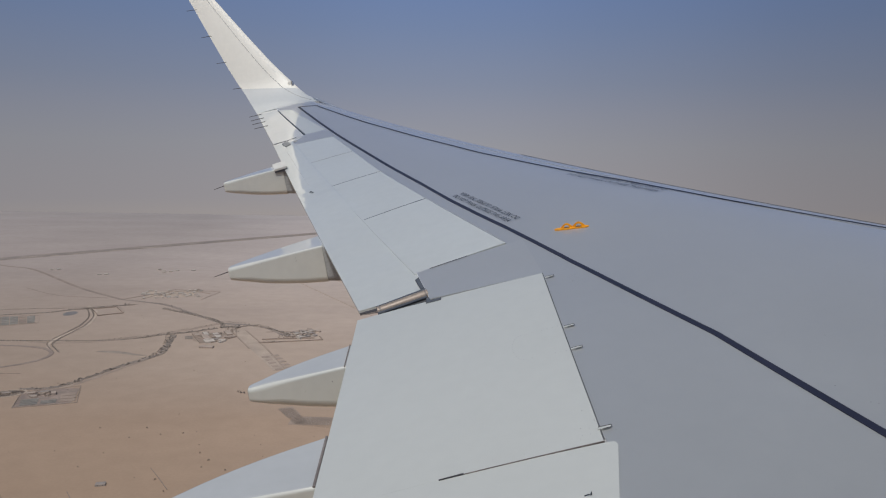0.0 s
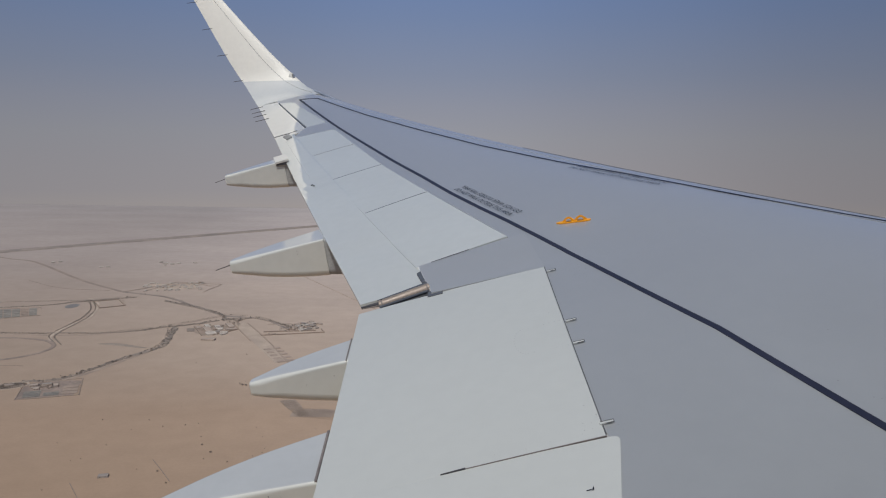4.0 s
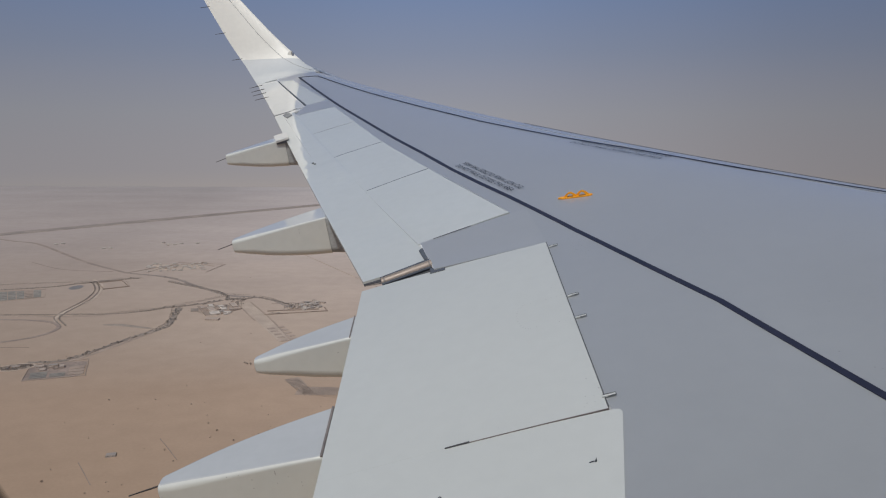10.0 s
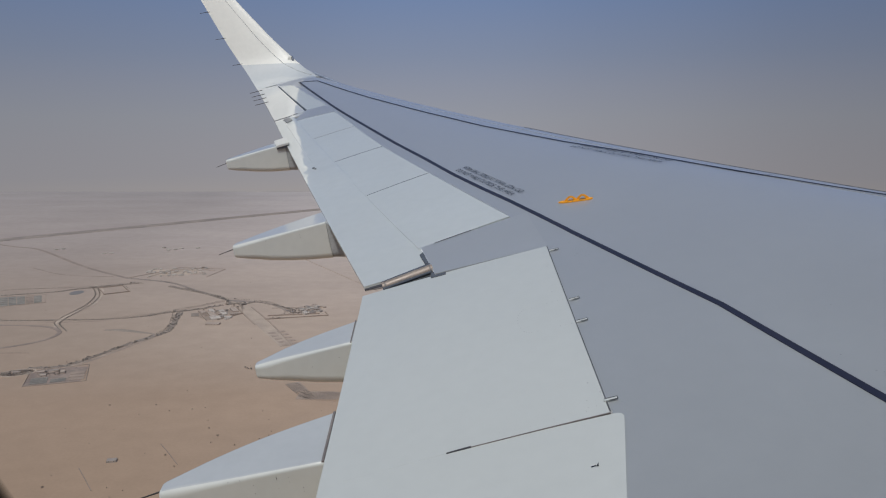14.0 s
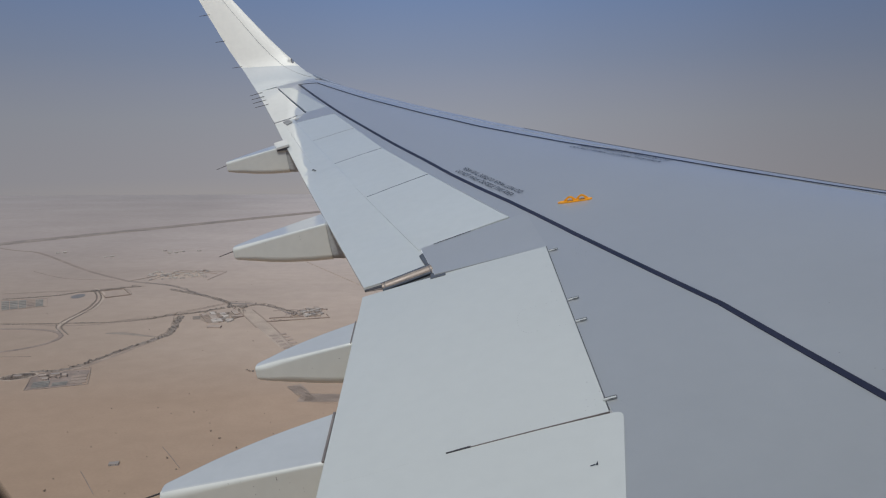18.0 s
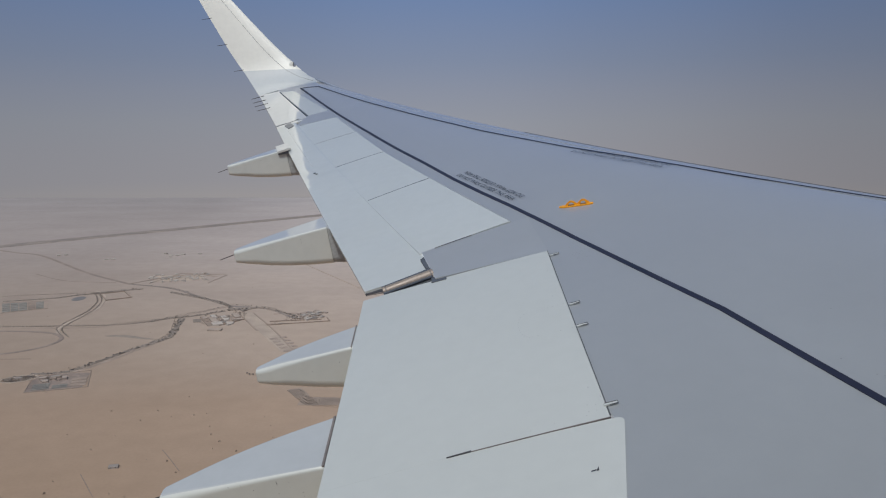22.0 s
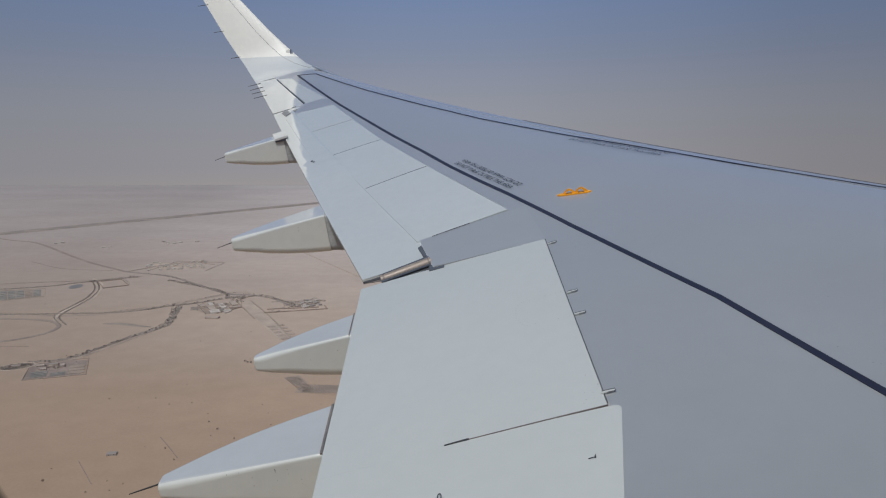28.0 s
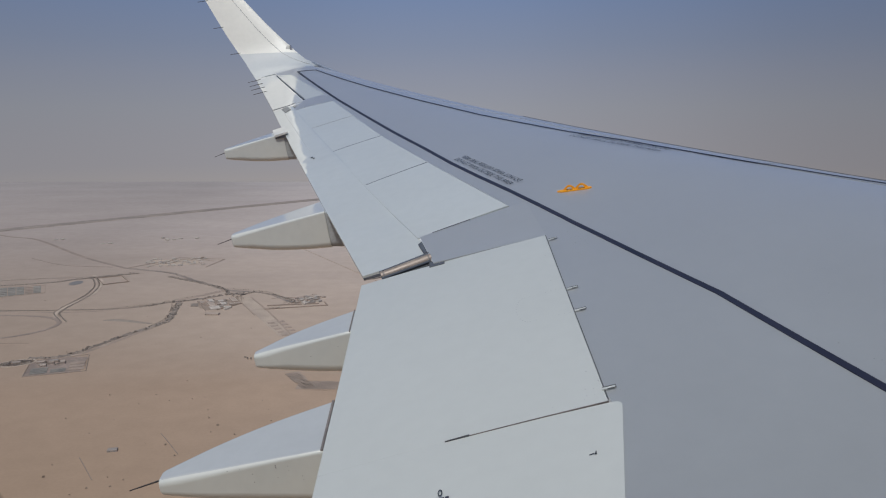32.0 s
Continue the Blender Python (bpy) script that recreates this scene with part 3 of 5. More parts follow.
def station(kf):
    """Spine point, chord ends and inward normal at a fractional station."""
    k = min(max(int(kf), 0), TOP_K - 1)
    f = kf - k
    y, z, l, t = [p + (q - p) * f for p, q in zip(WINGLET[k], WINGLET[k + 1])]

    def way(q):
        a, b = WINGLET[max(q - 1, 0)], WINGLET[min(q + 1, TOP_K)]
        return Vector((0, b[0] - a[0], b[1] - a[1])).normalized()

    d = way(k).lerp(way(k + 1), f).normalized()
    return y, z, l, t, Vector((0, -d.z, d.y))


def on_winglet(kf, s, lift=0.003, side=0.9):
    y, z, l, t, inward = station(kf)
    c = l - t
    return Vector((l - s * c, y, z)) + inward * (c * crown(s) * side + lift)


def winglet_piece(name, lower, upper, steps, mat, label):
    """A shell between two stations, each given at the leading and the trailing edge."""
    rings = []
    for i in range(steps + 1):
        f = i / steps
        kfs = [(lower[0] + (lower[1] - lower[0]) * s) * (1 - f) + (upper[0] + (upper[1] - upper[0]) * s) * f for s in AIRFOIL]
        up = [on_winglet(k, s, 0.0) for k, s in zip(kfs, AIRFOIL)]
        dn = [on_winglet(k, s, -0.002, -0.5) for k, s in zip(kfs, AIRFOIL)]
        rings.append(up + dn[::-1])
    return part(name, *loft_data(rings), mat, wing, label, smooth=True)


SEAM = (5.35, 7.05)
winglet_piece("tip_fairing", (0, 0), SEAM, 12, M_TIP, "pale curved wing-tip fairing")
winglet = winglet_piece("winglet", SEAM, (TOP_K, TOP_K), 16, M_WHITE, "tall glossy white upswept winglet")


def seam_on_winglet(k0, k1, s0, s1, w, n=14):
    vs = []
    for i in range(n + 1):
        f = i / n
        k, s = k0 + (k1 - k0) * f, s0 + (s1 - s0) * f
        for lift in (0.003, -0.004):
            for e in (-w, w):
                vs.append(on_winglet(k, s + e, lift))
    fs = []
    for i in range(n):
        k = 4 * i
        for e, f in ((0, 1), (1, 3), (3, 2), (2, 0)):
            fs.append((k + e, k + f, k + 4 + f, k + 4 + e))
    return vs, fs


part("seam", *seam_on_winglet(5.9, 12, 0.27, 0.30, 0.0035), M_BRACKET, winglet, "fine grey panel seam")
part("seam", *seam_on_winglet(1.5, 5.9, 0.12, 0.27, 0.0025), M_SEAM, winglet, "fine grey panel seam")
c0 = on_winglet(6.35, 0.075)
ring_at = [[c0 + Vector((0.055 * math.cos(t) * r, -0.007 * h, 0.062 * math.sin(t) * r)) for t in [2 * math.pi * i / 20 for i in range(20)]] for r, h in ((1.0, -0.8), (1.0, 0.3), (0.8, 0.9), (0.4, 1.15))]
housing = part("light_housing", *loft_data(ring_at), M_WHITE, wing, "white rounded light housing", smooth=True)
lens_at = [[c0 + Vector((0.040 + 0.018 * math.cos(t) * r, -0.011 * h, 0.048 * math.sin(t) * r)) for t in [2 * math.pi * i / 16 for i in range(16)]] for r, h in ((1.0, -0.5), (1.0, 0.9), (0.7, 1.3), (0.3, 1.45))]
part("navigation_light", *loft_data(lens_at), M_LENS, housing, "small smoky grey navigation light lens", smooth=True)
lens_rim = [c0 + Vector((0.040 + 0.019 * math.cos(t), -0.012, 0.049 * math.sin(t))) for t in [radians(95 + 17 * i) for i in range(11)]]
part("rim", *join_data([tube_data(a, b, 0.005, 0.005, 6) for a, b in zip(lens_rim, lens_rim[1:])]), M_GAP, housing, "dark seal round the lens", smooth=True)
# added wedge, shade put into its dark colour, tapering from the tip fairing along the nose of the wing
edge_rings = []
for i in range(15):
    f = i / 14
    p = on_winglet(2.3, 0.02, 0.0).lerp(chord_pt(0.03, 13.85, 0.0), f)
    h = 0.05 * (1 - f) ** 0.7 + 0.003
    edge_rings.append([p + Vector((0.02 * math.cos(t) - 0.012, 0, 0.5 * h * math.sin(t) + 0.1 * h)) for t in [2 * math.pi * q / 10 for q in range(10)]])
part("nose_edge", *loft_data(edge_rings), M_NOSE, wing, "dark bare metal nose edge", smooth=True)

# static wicks
for kf in (7.24, 9.21, 10.08, 10.97, 11.85):
    y, z, l, t, _n = station(kf)
    part("static_wick", *tube_data((t + 0.05, y, z), (t - 0.15, y, z + 0.005), 0.006, 0.0035, 6), M_WICK, winglet, "thin black static wick")
for y in (13.60, 13.93, 14.22, 14.54):
    p = Vector((*on_chord(1.0 + 0.03 * (y - 12.3) / 2.4, y), chord_pt(1.0, y).z))
    part("static_wick", *tube_data(p + Vector((0.07, 0, 0.016)), p + Vector((-0.15, 0, 0.0)), 0.006, 0.0035, 6), M_WICK, wing, "thin black static wick")


# flap track fairings: near side y, width, top line and belly line as (x, z)
def flap_fairing(y0, width, tops, bellies, x_tip, wick, joint, screws, open_end=False, sag=0.0):
    hold = new("flap_fairing")
    hold.parent = wing
    tagged(hold, "cream flap track fairing with a pointed tail")
    x_root = tops[0][0]
    bellies = [(x, z - sag) for x, z in bellies]
    xs = [x_root + 1.0, x_root + 0.7, x_root + 0.35, x_root + 0.12] + [x_root + (x_tip - x_root) * i / 14 for i in range(14)] + [x_tip + 0.014, x_tip + 0.004, x_tip]

    def along(table, x):
        if x >= table[0][0]:
            return table[0][1] + (table[0][1] - table[1][1]) / (table[0][0] - table[1][0]) * (x - table[0][0])
        for (xa, za), (xb, zb) in zip(table, table[1:]):
            if x >= xb:
                return za + (zb - za) * (x - xa) / (xb - xa)
        return table[-1][1]

    rings = []
    for x in xs:
        u = min(max((x_root - x) / (x_root - x_tip), 0), 1)
        half = width / 2 * (1 - 0.5 * u - 0.28 * u ** 3)
        zt, zb = along(tops, x) - (0.05 if x > x_root + 0.05 else 0.0), along(bellies, x)
        if x > x_root:
            zb = along(bellies, x_root) - 0.02
        cy, hh = y0 + half, max((zt - zb) / 2, 0.01)
        cz = (zt + zb) / 2
        if u > 0.999:
            half, hh = half * 0.7, hh * 0.75
        elif u > 0.985:
            half, hh = half * 0.92, hh * 0.93
        rt = min(0.014 + 0.02 * u * u, hh * 0.6, half * 0.6)
        rb = min(0.06, hh * 0.7, half * 0.7)
        ring = []
        for qx, qz, a0, rad in ((1, 1, 0, rt), (-1, 1, 90, rt), (-1, -1, 180, rb), (1, -1, 270, rb)):
            ccy, ccz = cy + qx * (half - rad), cz + qz * (hh - rad)
            arc = [(ccy + rad * math.cos(radians(a0 + 22.5 * i)), ccz + rad * math.sin(radians(a0 + 22.5 * i))) for i in range(5)]
            ca, sa = math.cos(radians(a0)), math.sin(radians(a0))
            lead, trail = min(0.004, half * 0.1, hh * 0.1), min(0.004, half * 0.1, hh * 0.1)
            arc = [(arc[0][0] + sa * lead, arc[0][1] - ca * lead)] + arc + [(arc[-1][0] - ca * trail, arc[-1][1] - sa * trail)]
            for yy, zz in arc:
                ring.append(Vector((x, yy, zz + 0.11 * (yy - y0))))
        rings.append(ring)
    ahead = 4 if open_end else 0
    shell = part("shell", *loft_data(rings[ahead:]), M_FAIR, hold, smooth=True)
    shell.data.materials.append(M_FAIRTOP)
    # faces that point up get a greyer, darker tone than the sides
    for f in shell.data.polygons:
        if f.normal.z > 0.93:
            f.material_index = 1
    if open_end:
        # fixed part ahead of the gap: shade put into its grey colour, a little smaller than the tail
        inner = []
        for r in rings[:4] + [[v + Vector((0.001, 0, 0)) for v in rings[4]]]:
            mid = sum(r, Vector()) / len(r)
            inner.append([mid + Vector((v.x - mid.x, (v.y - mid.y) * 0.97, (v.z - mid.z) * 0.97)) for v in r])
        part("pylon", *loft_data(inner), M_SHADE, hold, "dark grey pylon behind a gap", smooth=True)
    # weathered gap strip across the top where the tail meets the flap
    if joint:
        ya, yb = y0 + 0.004, y0 + width - 0.004
        za, zb = along(tops, x_root), along(tops, x_root) + 0.11 * width
        vs_ = [(x_root + dx, yy, zz + dz) for dz in (0.004, -0.03) for dx, yy, zz in ((joint, ya, za), (joint, yb, zb), (-joint, yb, zb), (-joint, ya, za))]
        part("joint", vs_, [(0, 1, 2, 3), (7, 6, 5, 4), (0, 4, 5, 1), (1, 5, 6, 2), (2, 6, 7, 3), (3, 7, 4, 0)], M_JOINT, hold, "brown weathered joint")
    rq = random.Random(int(y0 * 10))
    spots_v, spots_f = [], []
    for _ in range(screws):
        k = rq.randint(6, 13)
        xx, t_ = rings[k][0].x, rq.uniform(0.15, 0.6)
        side_y = min(v.y for v in rings[k]) - 0.0015
        zz = max(v.z for v in rings[k]) * (1 - t_) + min(v.z for v in rings[k]) * t_
        o_, r_ = len(spots_v), rq.choice((0.0013, 0.0018, 0.0024))
        spots_v += [(xx + r_ * math.cos(a_), side_y, zz + r_ * math.sin(a_)) for a_ in [math.pi / 3 * i for i in range(6)]]
        spots_f.append(tuple(range(o_, o_ + 6)))
    tagged(part("fastener", spots_v, spots_f, M_GAP2, hold, "tiny dark screw heads"), kind="stuff")
    tip = sum(rings[-1], Vector()) / len(rings[-1])
    if wick:
        part("static_wick", *tube_data(tip + Vector((0.02, 0, 0.02)), tip + Vector((-wick, 0, -0.012)), 0.0046, 0.0028, 6), M_WICK, hold, "thin dark static wick")
    return hold


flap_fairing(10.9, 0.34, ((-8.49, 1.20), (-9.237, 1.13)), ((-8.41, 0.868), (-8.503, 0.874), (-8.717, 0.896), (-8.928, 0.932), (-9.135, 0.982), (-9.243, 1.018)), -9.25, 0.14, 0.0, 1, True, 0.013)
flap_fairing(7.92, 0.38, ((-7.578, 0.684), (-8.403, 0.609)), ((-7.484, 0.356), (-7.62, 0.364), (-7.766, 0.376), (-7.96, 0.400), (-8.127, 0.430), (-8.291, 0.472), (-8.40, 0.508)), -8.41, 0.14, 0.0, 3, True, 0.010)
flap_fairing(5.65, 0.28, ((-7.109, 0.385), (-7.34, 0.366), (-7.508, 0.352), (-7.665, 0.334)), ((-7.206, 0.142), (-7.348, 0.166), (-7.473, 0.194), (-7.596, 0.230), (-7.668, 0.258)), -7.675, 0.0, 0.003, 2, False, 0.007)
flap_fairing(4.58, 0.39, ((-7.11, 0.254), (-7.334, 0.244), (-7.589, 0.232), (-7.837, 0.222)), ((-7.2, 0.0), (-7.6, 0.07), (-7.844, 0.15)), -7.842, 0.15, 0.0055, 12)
block_v = [(x, y, z + dz) for dz in (0.0, 0.028) for x, y, z in ((-8.42, 10.87, 1.188), (-8.50, 11.14, 1.240), (-8.668, 11.14, 1.218), (-8.587, 10.87, 1.168))]
block_bm = bmesh.new()
bv = [block_bm.verts.new(v) for v in block_v]
for f in ((3, 2, 1, 0), (4, 5, 6, 7), (0, 1, 5, 4), (1, 2, 6, 5), (2, 3, 7, 6), (3, 0, 4, 7)):
    block_bm.faces.new([bv[i] for i in f])
bmesh.ops.bevel(block_bm, geom=list(block_bm.edges), offset=0.004, segments=2, affect="EDGES")
block_me = bpy.data.meshes.new("hinge_block")
block_bm.to_mesh(block_me)
block_bm.free()
block_me.materials.append(M_AILERON)
block = tagged(new("hinge_block", block_me), "pale square flap hinge block")
block.parent = wing
# added dark box; its colour stands for the shade below the block
part("underside", *box_data(-8.51, 10.93, 1.15, 0.15, 0.10, 0.03), M_GAP2, block, "dark shaded hinge fitting")
for x, y, r in ((-7.93, 9.60, 0.012), (-7.90, 9.55, 0.009)):
    part("scuff", *plate(((x + r, y - r), (x + r, y + r), (x - r, y + 1.4 * r), (x - r, y - 0.6 * r)), 0.018, 0.004, 1, 1), M_GAP2, wing, "tiny dark scuff")


# small fittings on the upper face
def mooring_ring(x, y, span, turn, eyes, label, wide=0.075, thick=0.16, tall=0.009):
    """A low bracket with eyes, each (place, radius) as shares of its length, on a long foot."""
    hold = new("mooring_bracket")
    hold.parent = wing
    tagged(hold, label)
    c, s = math.cos(turn), math.sin(turn)

    def at(u, v, h):
        q = top(x + u * c - v * s, y + u * s + v * c)
        return q + Vector((0, 0, h))

    rim = ((-1, -0.25), (-0.75, -1), (0.8, -1), (1, -0.4), (1, 0.3), (0.7, 0.9), (-0.8, 0.9), (-1, 0.25))
    vs = [at(u * span / 2, v * span * wide, h) for h in (0.001, tall) for u, v in rim]
    part("foot", vs, [tuple(range(8))[::-1], tuple(range(8, 16))] + [(i, (i + 1) % 8, 8 + (i + 1) % 8, 8 + i) for i in range(8)], M_ORANGE, hold)
    for place, size in eyes:
        # an upright eye: a flat arch with a rounded peak and splayed feet
        cu, r, n = place * span, span * size, 18
        out, inn = [], []
        for i in range(n + 1):
            t = math.pi * i / n
            out.append((cu - 1.42 * r * math.cos(t) * (1 + 0.35 * abs(math.cos(t)) ** 3), 0.006 + 1.46 * r * math.sin(t) ** 1.3))
            inn.append((cu - 0.84 * r * math.cos(t), 0.006 + 0.96 * r * math.sin(t)))
        th = r * thick
        av = [at(u, e * th, h) for e in (-1, 1) for u, h in out + inn]
        m_, k = 2 * (n + 1), n + 1
        af = []
        for i in range(n):
            af += [(i, i + 1, k + i + 1, k + i), (m_ + i, m_ + k + i, m_ + k + i + 1, m_ + i + 1), (i, m_ + i, m_ + i + 1, i + 1), (k + i, k + i + 1, m_ + k + i + 1, m_ + k + i)]
        af += [(0, k, m_ + k, m_), (n, m_ + n, m_ + k + n, k + n)]
        part("eye", av, af, M_ORANGE, hold)
        sv = [at(cu + u * r, v * th * 2.2 - th, 0.0105) for u, v in ((-0.9, -0.45), (0.9, -0.45), (0.9, 0.1), (-0.9, 0.1))]
        part("slot", sv + [v - Vector((0, 0, 0.004)) for v in sv], [(0, 1, 2, 3), (7, 6, 5, 4), (0, 4, 5, 1), (1, 5, 6, 2), (2, 6, 7, 3), (3, 7, 4, 0)], M_GAP, hold, "dark slot under the eye")
    return hold


mooring_ring(-5.605, 6.937, 0.24, -0.255, ((-0.14, 0.10), (0.21, 0.105)), "orange metal mooring bracket with two eyes")
mooring_ring(-6.104, 3.842, 0.094, -0.1, ((-0.08, 0.235),), "orange metal mooring bracket with one large eye", 0.16, 0.32, 0.014)

for x, y in ((-5.87, 6.175), (-5.87, 5.455), (-5.875, 5.20), (-5.89, 4.485)):
    stop = part("flap_stop", *plate(((x + 0.02, y - 0.006), (x + 0.02, y + 0.006), (x - 0.034, y + 0.006), (x - 0.034, y - 0.006)), 0.009, 0.006, 2, 1), M_FLAP, wing, "small white metal flap stop")
    rim = [(x - 0.030, y + 0.0085), (x + 0.0225, y + 0.0085), (x + 0.0225, y - 0.0085), (x - 0.012, y - 0.0085)]
    part("rim", *join_data([tube_data(top(*p, 0.009), top(*q, 0.009), 0.0014, 0.0014, 6) for p, q in zip(rim, rim[1:])]), M_GAP, stop, "dark wire rim")


def lettering(words, start, end, height, flip=False, name="lettering", dz=0.008, rise=0.0, bold=0.0):
    """Words laid on the upper face from start to end, both (x, y)."""
    cu = bpy.data.curves.new(name, "FONT")
    cu.body, cu.size, cu.resolution_u, cu.offset = words, 1.0, 3, bold
    cu.space_word = 1.3
    tmp = new("tmp_text", cu)
    bpy.context.view_layer.update()
    me = bpy.data.meshes.new_from_object(tmp.evaluated_get(bpy.context.evaluated_depsgraph_get()))
    bpy.data.objects.remove(tmp)
    xs = [v.co.x for v in me.vertices]
    lo, hi = min(xs), max(xs)
    a, b = Vector(start), Vector(end)
    up = Vector((-(b - a).y, (b - a).x)).normalized() * rise
    a, b = a + up, b + up
    if flip:
        a, b = b, a
    d = b - a
    side = Vector((-d.y, d.x)).normalized()
    for v in me.vertices:
        q = a + d * ((v.co.x - lo) / (hi - lo)) + side * (v.co.y / 0.72 * height)
        v.co = top(q.x, q.y, dz)
    me.materials.append(M_INK)
    me.name = name
    ob = new(name, me)
    ob.parent = wing
    return tagged(ob, "dark stencilled walkway warning")


WARN = "DO NOT WALK OUTSIDE THIS AREA"
lettering(WARN, (-6.430, 8.302), (-6.028, 7.342), 0.049, bold=-0.003)
lettering(WARN, (-6.398, 8.318), (-5.992, 7.348), 0.049, True, rise=0.080, bold=-0.003)
lettering(WARN, (-5.405, 8.360), (-4.862, 7.475), 0.05, bold=-0.004)
lettering(WARN, (-5.35, 8.375), (-4.815, 7.495), 0.05, True, rise=0.075, bold=-0.004)
lettering("O", (-6.598, 4.078), (-6.581, 4.078), 0.036, dz=0.011, bold=0.02)
for x, w in ((-6.592, 0.033), (-6.565, 0.014)):
    part("marking", *plate(((x + w / 2, 4.017), (x + w / 2, 4.072), (x - w / 2, 4.072), (x - w / 2, 4.017)), 0.008, 0.003, 1, 2), M_STRIPE, wing, "dark blue painted block")

# fastener heads and small scuffs
rng = random.Random(4)
dots = []
for i in range(15):
    t = math.pi * (0.5 + i / 14)
    dots.append((-6.13 + 0.055 * math.cos(t), 5.335 + 0.135 * math.sin(t), rng.choice((0.0024, 0.003, 0.0034))))
for i in range(7):
    for side in (-0.135, 0.135):
        if rng.random() < 0.8:
            dots.append((-6.10 + 0.028 * i, 5.335 + side + 0.01 * math.copysign(1, side) * i / 7, rng.choice((0.002, 0.0028))))
for i in range(46):
    dots.append((rng.uniform(-5.78, -5.68), rng.uniform(5.85, 6.25), rng.choice((0.0014, 0.0018, 0.0022))))
for i in range(5):
    dots.append((-6.45 + 0.11 * i + rng.uniform(-0.012, 0.012), 4.43 + rng.uniform(0, 0.012), rng.choice((0.0012, 0.0014, 0.0018))))
for x, y in ((-5.986, 4.512), (-5.9535, 4.501), (-5.9885, 4.462), (-5.957, 4.46), (-5.858, 4.449), (-5.834, 4.446), (-5.847, 4.41), (-5.835, 4.397), (-5.851, 4.432)):
    dots.append((x, y, rng.choice((0.0016, 0.002, 0.0024))))
for x, y in ((-5.959, 4.639), (-5.924, 4.551), (-5.97, 5.6), (-5.95, 5.95), (-4.869, 4.818), (-4.968, 4.278), (-4.95, 4.26), (-5.022, 4.426)):
    dots.append((x, y, 0.0036))
vs, fs = [], []
for x, y, r in dots:
    k = len(vs)
    vs += [top(x + r * math.cos(a), y + r * math.sin(a), 0.0085) for a in [math.pi / 3 * i for i in range(6)]]
    fs.append(tuple(range(k, k + 6)))
tagged(part("fastener", vs, fs, M_SHADE, wing, "tiny grey fastener heads"), kind="stuff")
part("drain_mark", *join_data([plate(((-6.021, 4.102), (-6.019, 4.120), (-6.026, 4.107), (-6.028, 4.101)), 0.009, 0.003, 1, 1), plate(((-6.029, 4.105), (-6.029, 4.1065), (-6.048, 4.104), (-6.048, 4.103)), 0.009, 0.003, 1, 1)]), M_INK, wing, "small dark scuff")

# fuselage side with the cabin window that the camera looks through
FY, FZ, FR = 0.0, 1.45, 1.975
WX, WZ = -6.245, 1.79
fus_v, fus_f = [], []
N_A, X_CUTS = 64, [-11.0, -9.5, -8.0, -7.0, WX - 0.29, WX + 0.29, -5.5, -4.5, -3.0, -1.0, 1.0, 3.0]
a_win = math.asin((WZ - FZ) / FR)
ANG = [a_win - 0.18, a_win + 0.18] + [a_win + 0.18 + (2 * math.pi - 0.36) * i / N_A for i in range(1, N_A)]
for rad in (FR, FR - 0.05):
    for x in X_CUTS:
        for a in ANG:
            fus_v.append((x, FY + rad * math.cos(a), FZ + rad * math.sin(a)))
NA, NX = len(ANG), len(X_CUTS)
for lay in (0, 1):
    o = lay * NA * NX
    for i in range(NX - 1):
        for j in range(NA):
            if i == 4 and j == 0:
                continue
            q = (o + i * NA + j, o + i * NA + (j + 1) % NA, o + (i + 1) * NA + (j + 1) % NA, o + (i + 1) * NA + j)
            fus_f.append(q)
    fus_f.append(tuple(o + j for j in range(NA)))
    fus_f.append(tuple(o + (NX - 1) * NA + j for j in range(NA)))
for (i, j), (k, m_) in (((4, 0), (4, 1)), ((4, 1), (5, 1)), ((5, 1), (5, 0)), ((5, 0), (4, 0))):
    o = NA * NX
    fus_f.append((i * NA + j, k * NA + m_, o + k * NA + m_, o + i * NA + j))
cabin = part("wall_fuselage", fus_v, fus_f, M_FUSE)
cabin.matrix_world = AIRFRAME
tagged(cabin, "pale grey curved airliner fuselage side with a cabin window", "fuselage", kind="structure")


def window_ring(half_w, half_h, rad, n=8):
    pts = []
    for qx, qz, a0 in ((1, 1, 0), (-1, 1, 90), (-1, -1, 180), (1, -1, 270)):
        for i in range(n + 1):
            a = radians(a0 + 90 * i / n)
            pts.append((qx * (half_w - rad) + rad * math.cos(a), qz * (half_h - rad) + rad * math.sin(a)))
    return pts


frame_v, frame_f = [], []
LOOPS = ((1.857, 0.1505, 0.1645, 0.104), (1.95, 0.25, 0.27, 0.1), (1.955, 0.33, 0.42, 0.03), (1.855, 0.33, 0.42, 0.03))
WCX, WCZ = -6.2475, 1.78
for yy, hw, hh, rd in LOOPS:
    frame_v += [(WCX + a, yy, WCZ + b) for a, b in window_ring(hw, hh, rd)]
n_ = len(window_ring(1, 1, 0.1))
for k in range(4):
    for i in range(n_):
        j = (i + 1) % n_
        frame_f.append((k * n_ + i, k * n_ + j, ((k + 1) % 4) * n_ + j, ((k + 1) % 4) * n_ + i))
win = part("window_1", frame_v, frame_f, M_TRIM)
win.matrix_world = AIRFRAME
tagged(win, "dark rubber-lined rounded cabin window frame", "window", kind="structure")

# added band, frame blur put into opacity: opaque at the rubber, clear a few millimetres further in
M_EDGE_BLUR = bpy.data.materials.new("pane_edge_blur")
M_EDGE_BLUR.use_nodes = True
gn, gl = M_EDGE_BLUR.node_tree.nodes, M_EDGE_BLUR.node_tree.links
